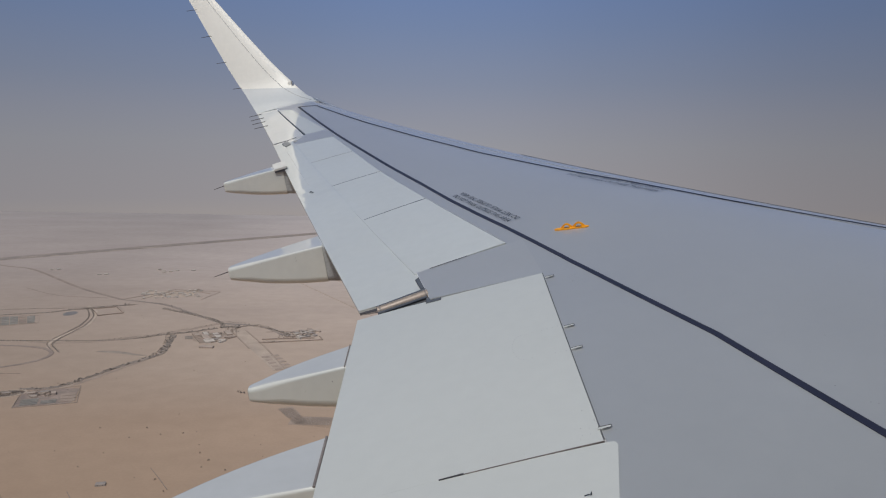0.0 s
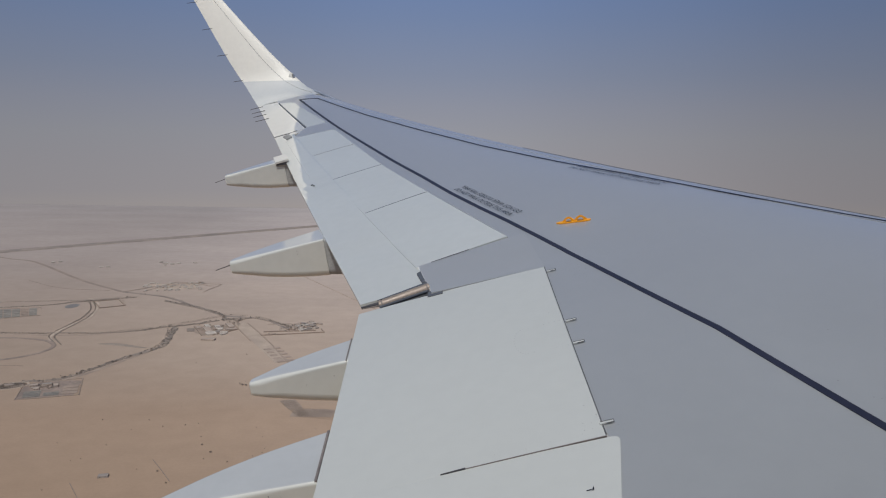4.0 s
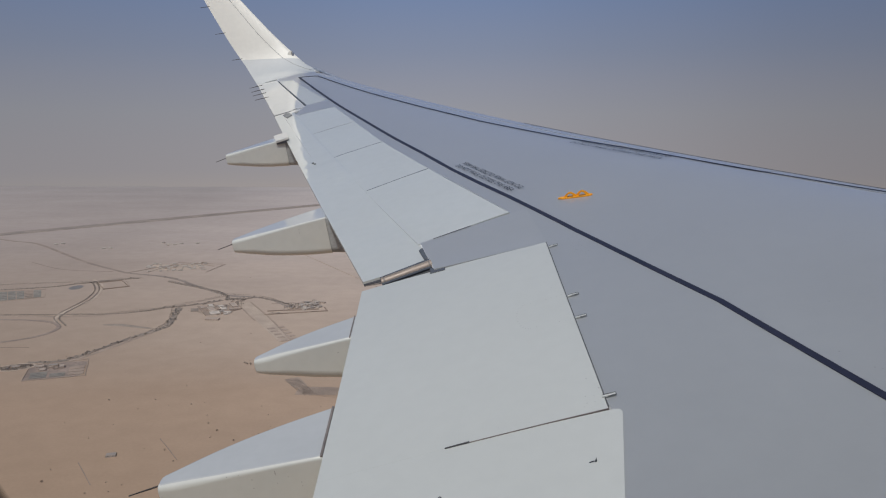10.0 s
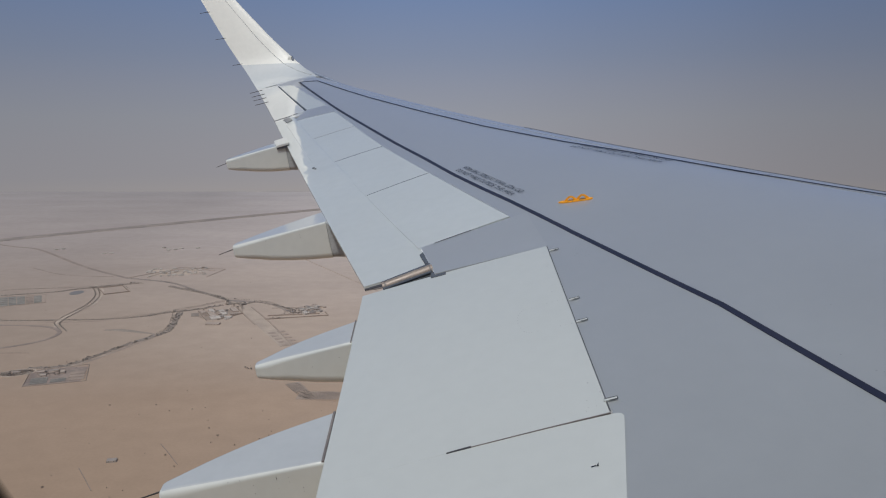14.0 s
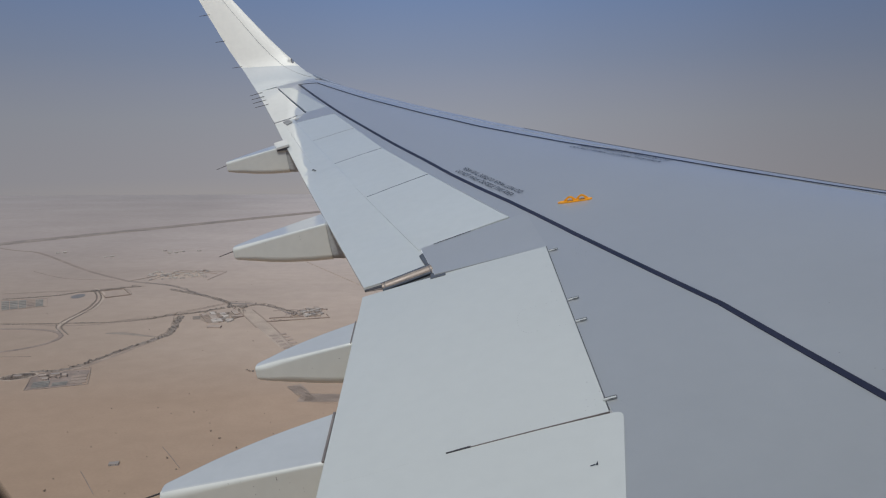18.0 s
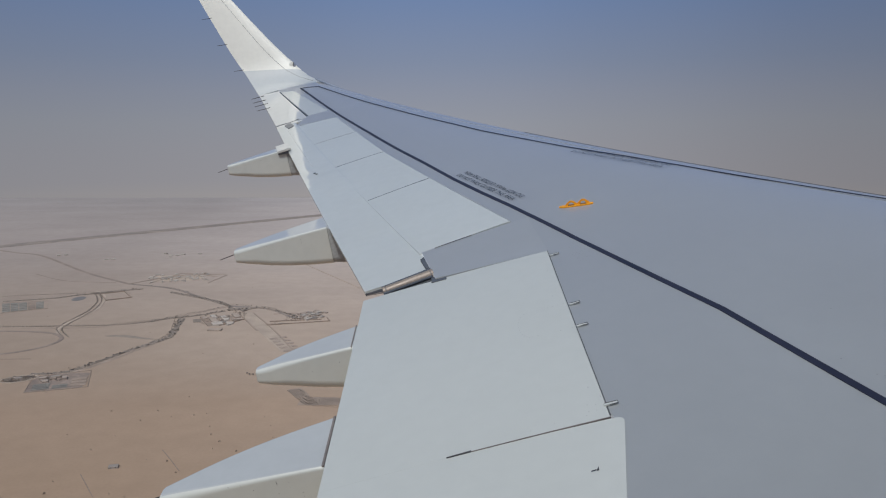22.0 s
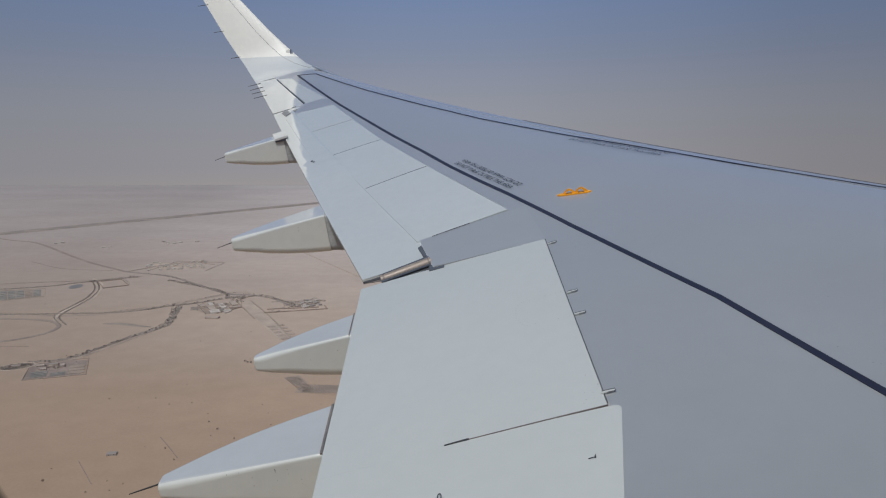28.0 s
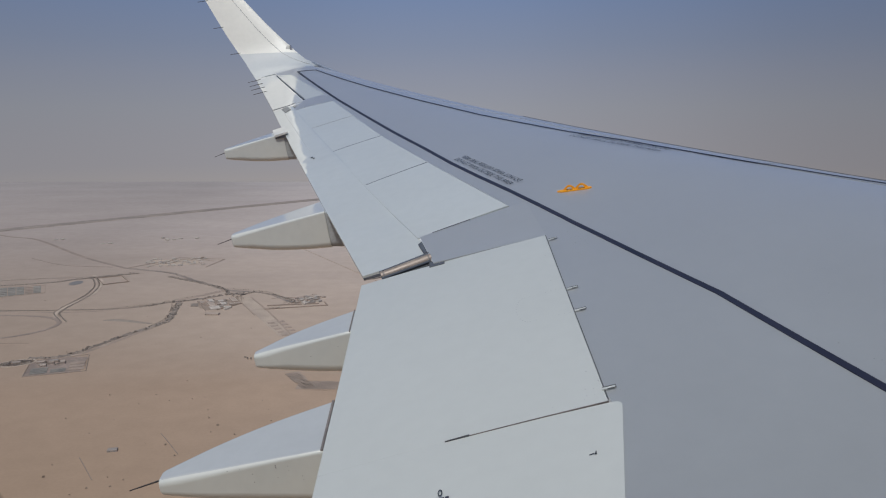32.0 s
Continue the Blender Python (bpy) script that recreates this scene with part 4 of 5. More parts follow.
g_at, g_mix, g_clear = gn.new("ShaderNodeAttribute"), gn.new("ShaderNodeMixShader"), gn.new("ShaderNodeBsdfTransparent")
g_at.attribute_name = "edge_fade"
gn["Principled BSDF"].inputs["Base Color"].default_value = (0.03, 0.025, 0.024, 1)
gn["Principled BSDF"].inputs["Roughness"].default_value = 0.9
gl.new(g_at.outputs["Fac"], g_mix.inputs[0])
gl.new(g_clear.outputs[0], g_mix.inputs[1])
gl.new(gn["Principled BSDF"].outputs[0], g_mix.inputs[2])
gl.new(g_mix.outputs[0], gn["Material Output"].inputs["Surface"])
blur_v, blur_f, blur_w = [], [], []
BLUR_LOOPS = 15
for k in range(BLUR_LOOPS):
    inset = 0.0056 * k / (BLUR_LOOPS - 1)
    clear = max(0.0, (k / (BLUR_LOOPS - 1) - 0.36) / 0.64)
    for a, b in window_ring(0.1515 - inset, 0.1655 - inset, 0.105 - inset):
        blur_v.append((WCX + a, 1.8562, WCZ + b))
        blur_w.append(1 - clear ** 2.2)
for k in range(BLUR_LOOPS - 1):
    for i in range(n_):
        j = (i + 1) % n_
        blur_f.append((k * n_ + i, k * n_ + j, (k + 1) * n_ + j, (k + 1) * n_ + i))
seal = part("seal", blur_v, blur_f, M_EDGE_BLUR, win, "blurred dark edge of the window frame, faded by opacity")
seal.data.attributes.new("edge_fade", "FLOAT", "POINT").data.foreach_set("value", blur_w)

# ---- the desert ----
def ground_sheet():
    """One sheet to the horizon: fine rings near the settlements, long ones far out, with low dunes."""
    radii = [0, 150, 300, 450, 600, 750, 900, 1050, 1200, 1400, 1600, 1850, 2100, 2400, 2800, 3300, 4000, 5000, 7000, 12000, 25000]
    n = 96
    vs, fs = [(0, 0, 0)], []
    for r in radii[1:]:
        for i in range(n):
            a = 2 * math.pi * i / n
            vs.append((r * math.cos(a), r * math.sin(a), 0))
    for i in range(n):
        fs.append((0, 1 + i, 1 + (i + 1) % n))
    for k in range(len(radii) - 2):
        for i in range(n):
            j = (i + 1) % n
            a = 1 + k * n
            fs.append((a + i, a + n + i, a + n + j, a + j))
    return vs, fs


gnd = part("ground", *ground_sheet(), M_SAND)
tagged(gnd, "wide hazy orange-brown desert sand plain", "ground", kind="structure")


def smooth_line(points, steps=8):
    """A rounded line through points (Catmull-Rom)."""
    p = [Vector(q) for q in points]
    p = [p[0] * 2 - p[1]] + p + [p[-1] * 2 - p[-2]]
    out = []
    for i in range(1, len(p) - 2):
        for k in range(steps):
            t = k / steps
            out.append(0.5 * ((2 * p[i]) + (p[i + 1] - p[i - 1]) * t + (2 * p[i - 1] - 5 * p[i] + 4 * p[i + 1] - p[i + 2]) * t * t + (3 * p[i] - p[i - 1] - 3 * p[i + 1] + p[i + 2]) * t ** 3))
    out.append(p[-2])
    return out


def strip_data(line, width, height=0.25, rough=0.0, seed=1):
    """A low road bed with sloping sides along a line."""
    rg = random.Random(seed)
    vs, fs = [], []
    for i, p in enumerate(line):
        d = (line[min(i + 1, len(line) - 1)] - line[max(i - 1, 0)]).normalized()
        nn = Vector((-d.y, d.x))
        w = width / 2 * (1 + rg.uniform(-rough, rough))
        for e, z in ((-1.15, -0.05), (-1, height), (1, height), (1.15, -0.05)):
            vs.append((p.x + nn.x * w * e, p.y + nn.y * w * e, z))
    for i in range(len(line) - 1):
        k = 4 * i
        for e in range(3):
            fs.append((k + e, k + e + 1, k + 5 + e, k + 4 + e))
        fs.append((k + 3, k, k + 4, k + 7))
    return vs, fs + [(0, 1, 2, 3), tuple(4 * (len(line) - 1) + e for e in (3, 2, 1, 0))]


LAID = []


def road(points, width, mat, label, name="road", height=0.25, rough=0.0):
    LAID.append(label)
    height += 0.03 * len(LAID)
    ob = part(name, *strip_data(smooth_line(points), width, height, rough), mat)
    return tagged(ob, label, "road", kind="structure")


def tree_data(seed, tall, wide, leaves):
    """Trunk with limbs, and a crown of many small leaf clumps with gaps."""
    rg = random.Random(seed)
    wood = [tube_data((0, 0, -0.2), (0, 0, tall * 0.55), tall * 0.035, tall * 0.02, 6)]
    for i in range(4):
        a = 1.57 * i + rg.uniform(-0.4, 0.4)
        wood.append(tube_data((0, 0, tall * 0.4), (math.cos(a) * wide * 0.3, math.sin(a) * wide * 0.3, tall * rg.uniform(0.6, 0.8)), tall * 0.016, tall * 0.008, 5))
    vs, fs = [], []
    for i in range(leaves):
        a, u = rg.uniform(0, 6.283), rg.uniform(-1, 1)
        rr = rg.uniform(0.45, 1.0) * (1 + 0.25 * math.sin(3 * a + seed))
        q = math.sqrt(1 - u * u) * rr
        c = Vector((math.cos(a) * q * wide / 2, math.sin(a) * q * wide / 2, tall * 0.62 + u * rr * tall * 0.36))
        sz = wide * rg.uniform(0.10, 0.19)
        t = Euler((rg.uniform(0, 3), rg.uniform(0, 3), rg.uniform(0, 6))).to_matrix()
        k = len(vs)
        for e in ((-1, -0.6, 0), (1, -0.6, 0.3), (1, 0.6, 0), (-1, 0.6, 0.3)):
            vs.append(c + t @ Vector(e) * sz)
        fs += [(k, k + 1, k + 2), (k, k + 2, k + 3)]
    return join_data(wood), (vs, fs)


TREES = [tree_data(i, h, w, 30) for i, (h, w) in enumerate(((4.5, 5.5), (5.5, 6), (4, 6.5), (6, 5.5)))]


def flat_mesh(name, items, mat):
    """Many small meshes in one."""
    vs, fs = [], []
    for (v, f), (x, y, s, a) in items:
        c, sn = math.cos(a) * s, math.sin(a) * s
        k = len(vs)
        vs += [(x + p[0] * c - p[1] * sn, y + p[0] * sn + p[1] * c, p[2] * s) for p in v]
        fs += [tuple(i + k for i in q) for q in f]
    me = bpy.data.meshes.new(name)
    me.from_pydata(vs, [], fs)
    me.update()
    me.materials.append(mat)
    return me


def tree_row(points, gap, spread, label, seed, size=1.0, rows=1, skip=0.0):
    """A planted line of trees: crowns and trunks joined, too many to count."""
    rg = random.Random(seed)
    line = smooth_line(points, 16)
    spots, left = [], 0.0
    for a, b in zip(line, line[1:]):
        d = (b - a).length
        if d < 1e-6:
            continue
        nn = Vector((-(b - a).y, (b - a).x)) / d
        while left < d:
            for r in range(rows):
                if rg.random() < skip:
                    continue
                off = (r - (rows - 1) / 2) * spread + rg.gauss(0, 0.9)
                p = a.lerp(b, left / d) + nn * off
                spots.append((p.x, p.y, size * 0.40 * rg.uniform(0.5, 1.2), rg.uniform(0, 6.28)))
            left += gap * 0.33 * rg.uniform(0.5, 1.6)
        left -= d
    pick = [rg.randrange(len(TREES)) for _ in spots]
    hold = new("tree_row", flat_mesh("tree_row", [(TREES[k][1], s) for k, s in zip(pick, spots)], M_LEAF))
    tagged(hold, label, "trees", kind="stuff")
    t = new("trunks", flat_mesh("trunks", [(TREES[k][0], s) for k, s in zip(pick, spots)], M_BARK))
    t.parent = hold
    return hold


def hedge(points, width, label, seed, height=1.8, rough=0.35):
    """A dense low belt of shrubs with ragged edges."""
    line = smooth_line(points, 26)
    rg_ = random.Random(seed)
    vs, fs = [], []
    for i, p in enumerate(line):
        d = (line[min(i + 1, len(line) - 1)] - line[max(i - 1, 0)]).normalized()
        nn = Vector((-d.y, d.x))
        wl, wr = width / 2 * rg_.uniform(1 - rough, 1 + rough), width / 2 * rg_.uniform(1 - rough, 1 + rough)
        h = height * rg_.uniform(0.55, 1.25)
        for e, z in ((-wl, -0.1), (-wl * 0.7, h * 0.8), (0, h), (wr * 0.7, h * 0.8), (wr, -0.1)):
            vs.append((p.x + nn.x * e, p.y + nn.y * e, z))
    for i in range(len(line) - 1):
        fs += [(5 * i + e, 5 * i + e + 1, 5 * i + 6 + e, 5 * i + 5 + e) for e in range(4)]
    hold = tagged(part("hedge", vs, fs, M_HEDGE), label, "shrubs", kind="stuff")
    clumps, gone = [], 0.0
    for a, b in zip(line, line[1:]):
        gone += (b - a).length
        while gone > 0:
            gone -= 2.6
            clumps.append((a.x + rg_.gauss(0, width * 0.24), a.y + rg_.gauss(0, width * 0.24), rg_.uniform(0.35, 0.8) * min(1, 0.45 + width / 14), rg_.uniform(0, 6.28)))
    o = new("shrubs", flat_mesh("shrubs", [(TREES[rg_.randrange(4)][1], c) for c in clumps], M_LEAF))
    o.parent, o.location.z = hold, -0.6
    return hold


# highway on its bank, and the roads between the farms
HWY_D = Vector((835, 1070)).normalized()
hwy = [Vector((-1353, 3117)) + HWY_D * k for k in (-2600, -1400, -560, 0, 700, 1600, 2600)]
road([tuple(p) for p in hwy], 64, M_ROAD, "dark straight desert highway on a low bank", height=2.0)
road(((-1900, 2610), (-1624, 2452), (-1482, 2383), (-1161, 2077), (-956, 1915)), 10, M_STAIN, "narrow winding gravel desert track")
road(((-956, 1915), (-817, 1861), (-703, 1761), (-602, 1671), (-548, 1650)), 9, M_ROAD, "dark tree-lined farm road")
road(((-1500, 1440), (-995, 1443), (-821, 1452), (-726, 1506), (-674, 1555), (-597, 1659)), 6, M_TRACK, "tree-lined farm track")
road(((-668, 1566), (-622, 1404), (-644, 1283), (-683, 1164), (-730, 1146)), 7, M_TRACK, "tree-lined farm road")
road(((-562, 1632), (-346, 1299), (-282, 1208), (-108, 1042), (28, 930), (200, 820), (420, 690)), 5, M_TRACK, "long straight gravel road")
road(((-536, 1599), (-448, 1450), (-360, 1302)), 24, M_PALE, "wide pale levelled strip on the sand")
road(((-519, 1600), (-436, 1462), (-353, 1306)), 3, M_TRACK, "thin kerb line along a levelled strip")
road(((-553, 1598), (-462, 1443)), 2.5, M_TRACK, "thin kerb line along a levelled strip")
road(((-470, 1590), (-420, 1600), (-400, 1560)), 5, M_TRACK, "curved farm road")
road(((-600, 1668), (-500, 1640), (-420, 1560)), 6, M_ROAD, "haze-paled connecting road")
tree_row(((-956, 1915), (-817, 1861), (-703, 1761), (-602, 1671)), 5, 7, "haze-paled trees along the farm road", 1, 0.7, 2, 0.6)
tree_row(((-1500, 1452), (-995, 1453), (-821, 1462), (-726, 1516), (-674, 1565), (-597, 1669)), 8, 10, "haze-paled trees along the farm track", 2, 0.8, 1)
tree_row(((-680, 1566), (-630, 1404), (-652, 1287)), 4, 3.2, "dense haze-paled trees along the farm road", 3, 0.7, 2, 0.6)
tree_row(((-652, 1287), (-691, 1170), (-740, 1143)), 4, 3, "dense haze-paled trees along the farm road", 4, 0.7, 2, 0.5)
tree_row(((-600, 1680), (-500, 1652), (-430, 1580)), 8, 8, "haze-paled trees along the road", 5, 0.8, 1)
tree_row(((-1190, 1740), (-1110, 1765), (-1010, 1790), (-880, 1850)), 8, 8, "haze-paled trees along the fields", 8, 0.9, 1, 0.1)
hedge(((-796, 1811), (-736, 1772), (-680, 1736), (-606, 1677), (-581, 1631)), 9, "dense shrubs along the farm road", 11)
hedge(((-655, 1535), (-639, 1471), (-622, 1404), (-620, 1379), (-630, 1346), (-646, 1310)), 13, "dense shrubs along the farm road", 12)
hedge(((-646, 1310), (-662, 1257), (-680, 1195), (-688, 1173), (-706, 1153), (-749, 1145)), 9, "dense shrubs along the farm road", 13)
hedge(((-995, 1448), (-940, 1455), (-884, 1462), (-828, 1469), (-793, 1471), (-751, 1483), (-712, 1505)), 3.2, "shrubs along the farm track", 14, 1.2)
hedge(((-712, 1505), (-693, 1528), (-679, 1539), (-649, 1556), (-620, 1579), (-588, 1613)), 7, "shrubs along the farm track", 15)
hedge(((-1152, 1684), (-1096, 1704), (-1042, 1733), (-1016, 1761), (-974, 1790), (-949, 1812), (-891, 1846)), 6, "shrubs along the fields", 16)
hedge(((-547, 1627), (-520, 1646), (-482, 1625), (-418, 1578)), 6, "shrubs along the connecting road", 17)
hedge(((-585, 1622), (-560, 1632), (-543, 1618)), 14, "dark clump of shrubs at the crossroads", 18, 2.4)
for side in (-5.5, 5.5):
    hedge([(x + side, y) for x, y in ((-822, 1377), (-864, 1427), (-876, 1459), (-882, 1498), (-888, 1565), (-893, 1604), (-913, 1673), (-943, 1735), (-988, 1801))], 2.8, "line of shrubs along a lane", 19, 1.2)
road(((-828, 1372), (-871, 1436), (-884, 1522), (-886, 1615), (-940, 1752), (-996, 1820)), 7, M_PALE, "pale lane between two lines of trees")


def oval(cx, cy, rx, ry, turn, n=60):
    return [Vector((cx + rx * math.cos(t) * math.cos(turn) - ry * math.sin(t) * math.sin(turn), cy + rx * math.cos(t) * math.sin(turn) + ry * math.sin(t) * math.cos(turn)))
            for t in [2 * math.pi * i / n for i in range(n + 1)]]


def loop_road(name, line, width, mat, label):
    LAID.append(label)
    return tagged(part(name, *strip_data(line, width, 0.25 + 0.03 * len(LAID)), mat), label, "track", kind="structure")


# oval riding track
RC = []
for i in range(65):
    t = 2 * math.pi * i / 64
    ex = math.copysign(abs(math.cos(t)) ** 0.7, math.cos(t))
    RC.append(Vector((-985 + 166 * ex + 15 * math.sin(t), 1322 + 92 * math.sin(t) + 4 * ex)))
loop_road("riding_track", RC, 8, M_STAIN, "long oval gravel riding track on the sand")


# faint tyre tracks across the sand
for pts in (((-466, 789), (-448, 767), (-423, 736)), ((-401, 861), (-380, 835), (-356, 804)),
            ((-1000, 1240), (-900, 1225), (-800, 1230)), ((-1300, 2050), (-1150, 1950), (-1000, 1930))):
    road(pts, 0.8, M_STAIN, "faint tyre track on the sand", "tyre_track", 0.06)


# ---- buildings ----
def house(x, y, w, d, h, turn, mat, roof_mat, label, windows=2):
    hold = new("house")
    hold.matrix_world = Matrix.Translation((x, y, 0)) @ Matrix.Rotation(turn, 4, "Z")
    tagged(hold, label, "house", "desert buildings")
    part("wall", *join_data([box_data(0, -d / 2 + 0.15, -0.2, w, 0.3, h + 0.2), box_data(0, d / 2 - 0.15, -0.2, w, 0.3, h + 0.2),
                             box_data(-w / 2 + 0.15, 0, -0.2, 0.3, d - 0.6, h + 0.2), box_data(w / 2 - 0.15, 0, -0.2, 0.3, d - 0.6, h + 0.2)]), mat, hold)
    part("roof", *box_data(0, 0, h - 0.4, w - 0.6, d - 0.6, 0.25), roof_mat, hold)
    part("door", *box_data(w * 0.1, -d / 2 - 0.03, 0, 1.1, 0.06, 1.9), M_BARK, hold)
    for i in range(windows):
        part("window", *box_data(-w / 2 + w * (i + 0.5) / windows + (0.9 if windows < 2 else 0), -d / 2 - 0.02, h * 0.36, 1.2, 0.04, 1.0), M_GLASS, hold)
    return hold


def wall_loop(points, label, height=2.2, thick=1.2, closed=True, mat=None):
    pts = [Vector(p) for p in points]
    items = []
    for a, b in zip(pts, pts[1:] + (pts[:1] if closed else [])):
        mid, d = (a + b) / 2, b - a
        items.append(box_data(mid.x, mid.y, -0.2, d.length + thick, thick, height + 0.2, math.atan2(d.y, d.x)))
    ob = part("compound_wall", *join_data(items), mat or M_MUD)
    return tagged(ob, label, "wall")


def field(points, mat, label, rows=10):
    """A planted plot of low ridges."""
    a, b, c, d = [Vector(p) for p in points]
    rows = max(3, rows // 2)
    items = []
    for i in range(rows):
        t0, t1 = (i + 0.06) / rows, (i + 0.86) / rows
        q = [a.lerp(d, t0), b.lerp(c, t0), b.lerp(c, t1), a.lerp(d, t1)]
        vs = [(p.x, p.y, -0.1) for p in q] + [(p.x, p.y, 0.9) for p in q]
        items.append((vs, [(0, 3, 2, 1), (4, 5, 6, 7), (0, 1, 5, 4), (1, 2, 6, 5), (2, 3, 7, 6), (3, 0, 4, 7)]))
    return tagged(part("crop_field", *join_data(items), mat), label, "field", kind="stuff")


one_w, one_l = TREES[1]
tree_wood = mesh_from("trunk", *one_w, M_BARK)
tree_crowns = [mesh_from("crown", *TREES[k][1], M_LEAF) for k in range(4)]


def lone_tree(x, y, s, k, turn):
    hold = new("tree")
    hold.matrix_world = Matrix.Translation((x, y, 0)) @ Matrix.Rotation(turn, 4, "Z") @ Matrix.Scale(s, 4)
    tagged(hold, "haze-paled dark green desert tree beside a farm", "tree", "farm trees")
    for nm, me in (("trunk", tree_wood), ("crown", tree_crowns[k])):
        o = new(nm, me)
        o.parent = hold
    return hold


def scatter_trees(cx, cy, rx, ry, count, seed, turn=0.0):
    rg = random.Random(seed)
    for _ in range(count):
        a, q = rg.uniform(0, 6.28), math.sqrt(rg.random())
        u, v = rx * q * math.cos(a), ry * q * math.sin(a)
        lone_tree(cx + u * math.cos(turn) - v * math.sin(turn), cy + u * math.sin(turn) + v * math.cos(turn), rg.uniform(0.3, 0.6), rg.randrange(4), rg.uniform(0, 6.28))


rg = random.Random(21)


def village(cx, cy, rx, ry, count, seed, big=1.0, white=0.6, turn=0.0):
    rq = random.Random(seed)
    for _ in range(count):
        u, v = rq.uniform(-rx, rx), rq.uniform(-ry, ry)
        mat = M_PLASTER if rq.random() < white else M_MUD
        house(cx + u * math.cos(turn) - v * math.sin(turn), cy + u * math.sin(turn) + v * math.cos(turn), rq.uniform(7, 17) * big, rq.uniform(6, 11) * big, rq.choice((2.6, 2.8, 3.8)),
              turn + rq.choice((0, 1.5708)), mat, mat if rq.random() < 0.6 else M_ROOF,
              "flat-roofed white plastered desert house" if mat == M_PLASTER else "flat-roofed sand-coloured desert house", 2 if rq.random() < 0.7 else 3)


def yard(cx, cy, rx, ry, turn, mat=M_SOFT):
    """Trodden dark ground between buildings."""
    LAID.append("yard")
    c, s = math.cos(turn), math.sin(turn)
    rim = [(cx + u * c - v * s, cy + u * s + v * c) for u, v in ((-rx, -ry), (rx * 0.9, -ry), (rx, ry * 0.8), (rx * 0.5, ry), (-rx, ry))]
    h = 0.1 + 0.03 * (len(LAID) % 8)
    vs = [(x, y, -0.1) for x, y in rim] + [(x, y, h) for x, y in rim]
    fs = [(i, (i + 1) % 5, 5 + (i + 1) % 5, 5 + i) for i in range(5)] + [tuple(range(5, 10))]
    return tagged(part("yard", vs, fs, mat), "trodden dark ground between desert buildings", "yard", kind="structure")


yard(-860, 2010, 66, 48, 0.3, M_PALE)
yard(-572, 1530, 40, 36, 0.85, M_TRACK)
yard(-395, 1575, 34, 30, -0.6)
yard(-680, 1112, 42, 42, 0.383, M_STAIN)
# walled farm with an oval garden
FARM_A = ((-703, 1056), (-621, 1089), (-660, 1172), (-735, 1130))
wall_loop(FARM_A, "sand-coloured boundary wall of a walled farm", height=1.0, thick=0.8, mat=M_SOFT)
tree_row(FARM_A[:2], 6, 3, "low trees inside the farm wall", 31, 0.55)
tree_row((FARM_A[1], FARM_A[2]), 7, 3, "low trees inside the farm wall", 32, 0.5)
field(((-698, 1066), (-676, 1075), (-690, 1104), (-712, 1094)), M_CROP, "grey-green planted plot inside the farm", 8)
field(((-672, 1077), (-652, 1085), (-660, 1102), (-680, 1093)), M_CROP, "dark planted plot inside the farm", 6)
field(((-648, 1088), (-628, 1096), (-648, 1140), (-668, 1130)), M_TRACK, "bare ploughed plot inside the farm", 7)
village(-697, 1122, 20, 12, 6, 5, 0.8, 0.0, 0.5)
scatter_trees(-694, 1122, 20, 14, 26, 6, 0.5)
loop_road("garden_path", oval(-752, 1120, 27, 17, 0.5), 3, M_PALE, "pale oval garden path")
tree_row([tuple(p) for p in oval(-752, 1120, 23, 13, 0.5, 24)], 5, 4, "dark trees round an oval garden", 33, 0.75, 2)
village(-752, 1120, 6, 4, 2, 8, 0.7, 0.0, 0.5)
hedge([tuple(p) for p in oval(-752, 1120, 17, 9, 0.5, 12)], 9, "dense dark garden shrubs", 34, 1.6)

# crop fields by the long track
FA, FB, FC, FD = Vector((-1140, 1661)), Vector((-1054, 1691)), Vector((-1012, 1620)), Vector((-1080, 1571))
for k in range(5):
    f0, f1 = k / 5, (k + 0.9) / 5
    field((FA.lerp(FB, f0), FA.lerp(FB, f1), FD.lerp(FC, f1), FD.lerp(FC, f0)), M_TRACK if k == 3 else M_CROP, "grey-green irrigated crop field in rows", 10)
for k in range(3):
    f0, f1 = k / 3, (k + 0.92) / 3
    ga, gb, gc, gd = Vector((-1290, 1600)), FA + Vector((-10, -4)), FD + Vector((-8, -4)), Vector((-1215, 1515))
    field((ga.lerp(gb, f0), ga.lerp(gb, f1), gd.lerp(gc, f1), gd.lerp(gc, f0)), M_CROP, "grey-green irrigated crop field in rows", 10)
wall_loop(((-1240, 1630), (-1146, 1668), (-1050, 1698), (-1004, 1618), (-1080, 1563)), "low sand-coloured field wall", 0.8, 0.8, False, M_SOFT)
pond = oval(-990, 1726, 15, 25, 0.2, 40)[:-1]
pv = [(p.x, p.y, -0.1) for p in pond] + [(p.x, p.y, 0.25) for p in pond]
tagged(part("pond", pv, [(i, (i + 1) % 40, 40 + (i + 1) % 40, 40 + i) for i in range(40)] + [tuple(range(40, 80))], M_POND), "dull grey-blue round farm pond", "pond", kind="structure")
ENC = ((-965, 1782), (-920, 1815), (-868, 1745), (-912, 1708))
wall_loop(ENC, "low dark wall of an empty enclosure", thick=1.8, mat=M_TRACK)
tree_row(ENC, 9, 3, "sparse trees along an enclosure", 42, 0.5)
scatter_trees(-905, 1850, 12, 8, 10, 43)
scatter_trees(-955, 1800, 50, 9, 24, 44, 0.7)

# village on the plain
village(-860, 2010, 78, 60, 62, 51, 0.75, 0.9, 0.3)
road(((-956, 1915), (-900, 2010), (-830, 2065), (-760, 2030)), 5, M_TRACK, "village street")
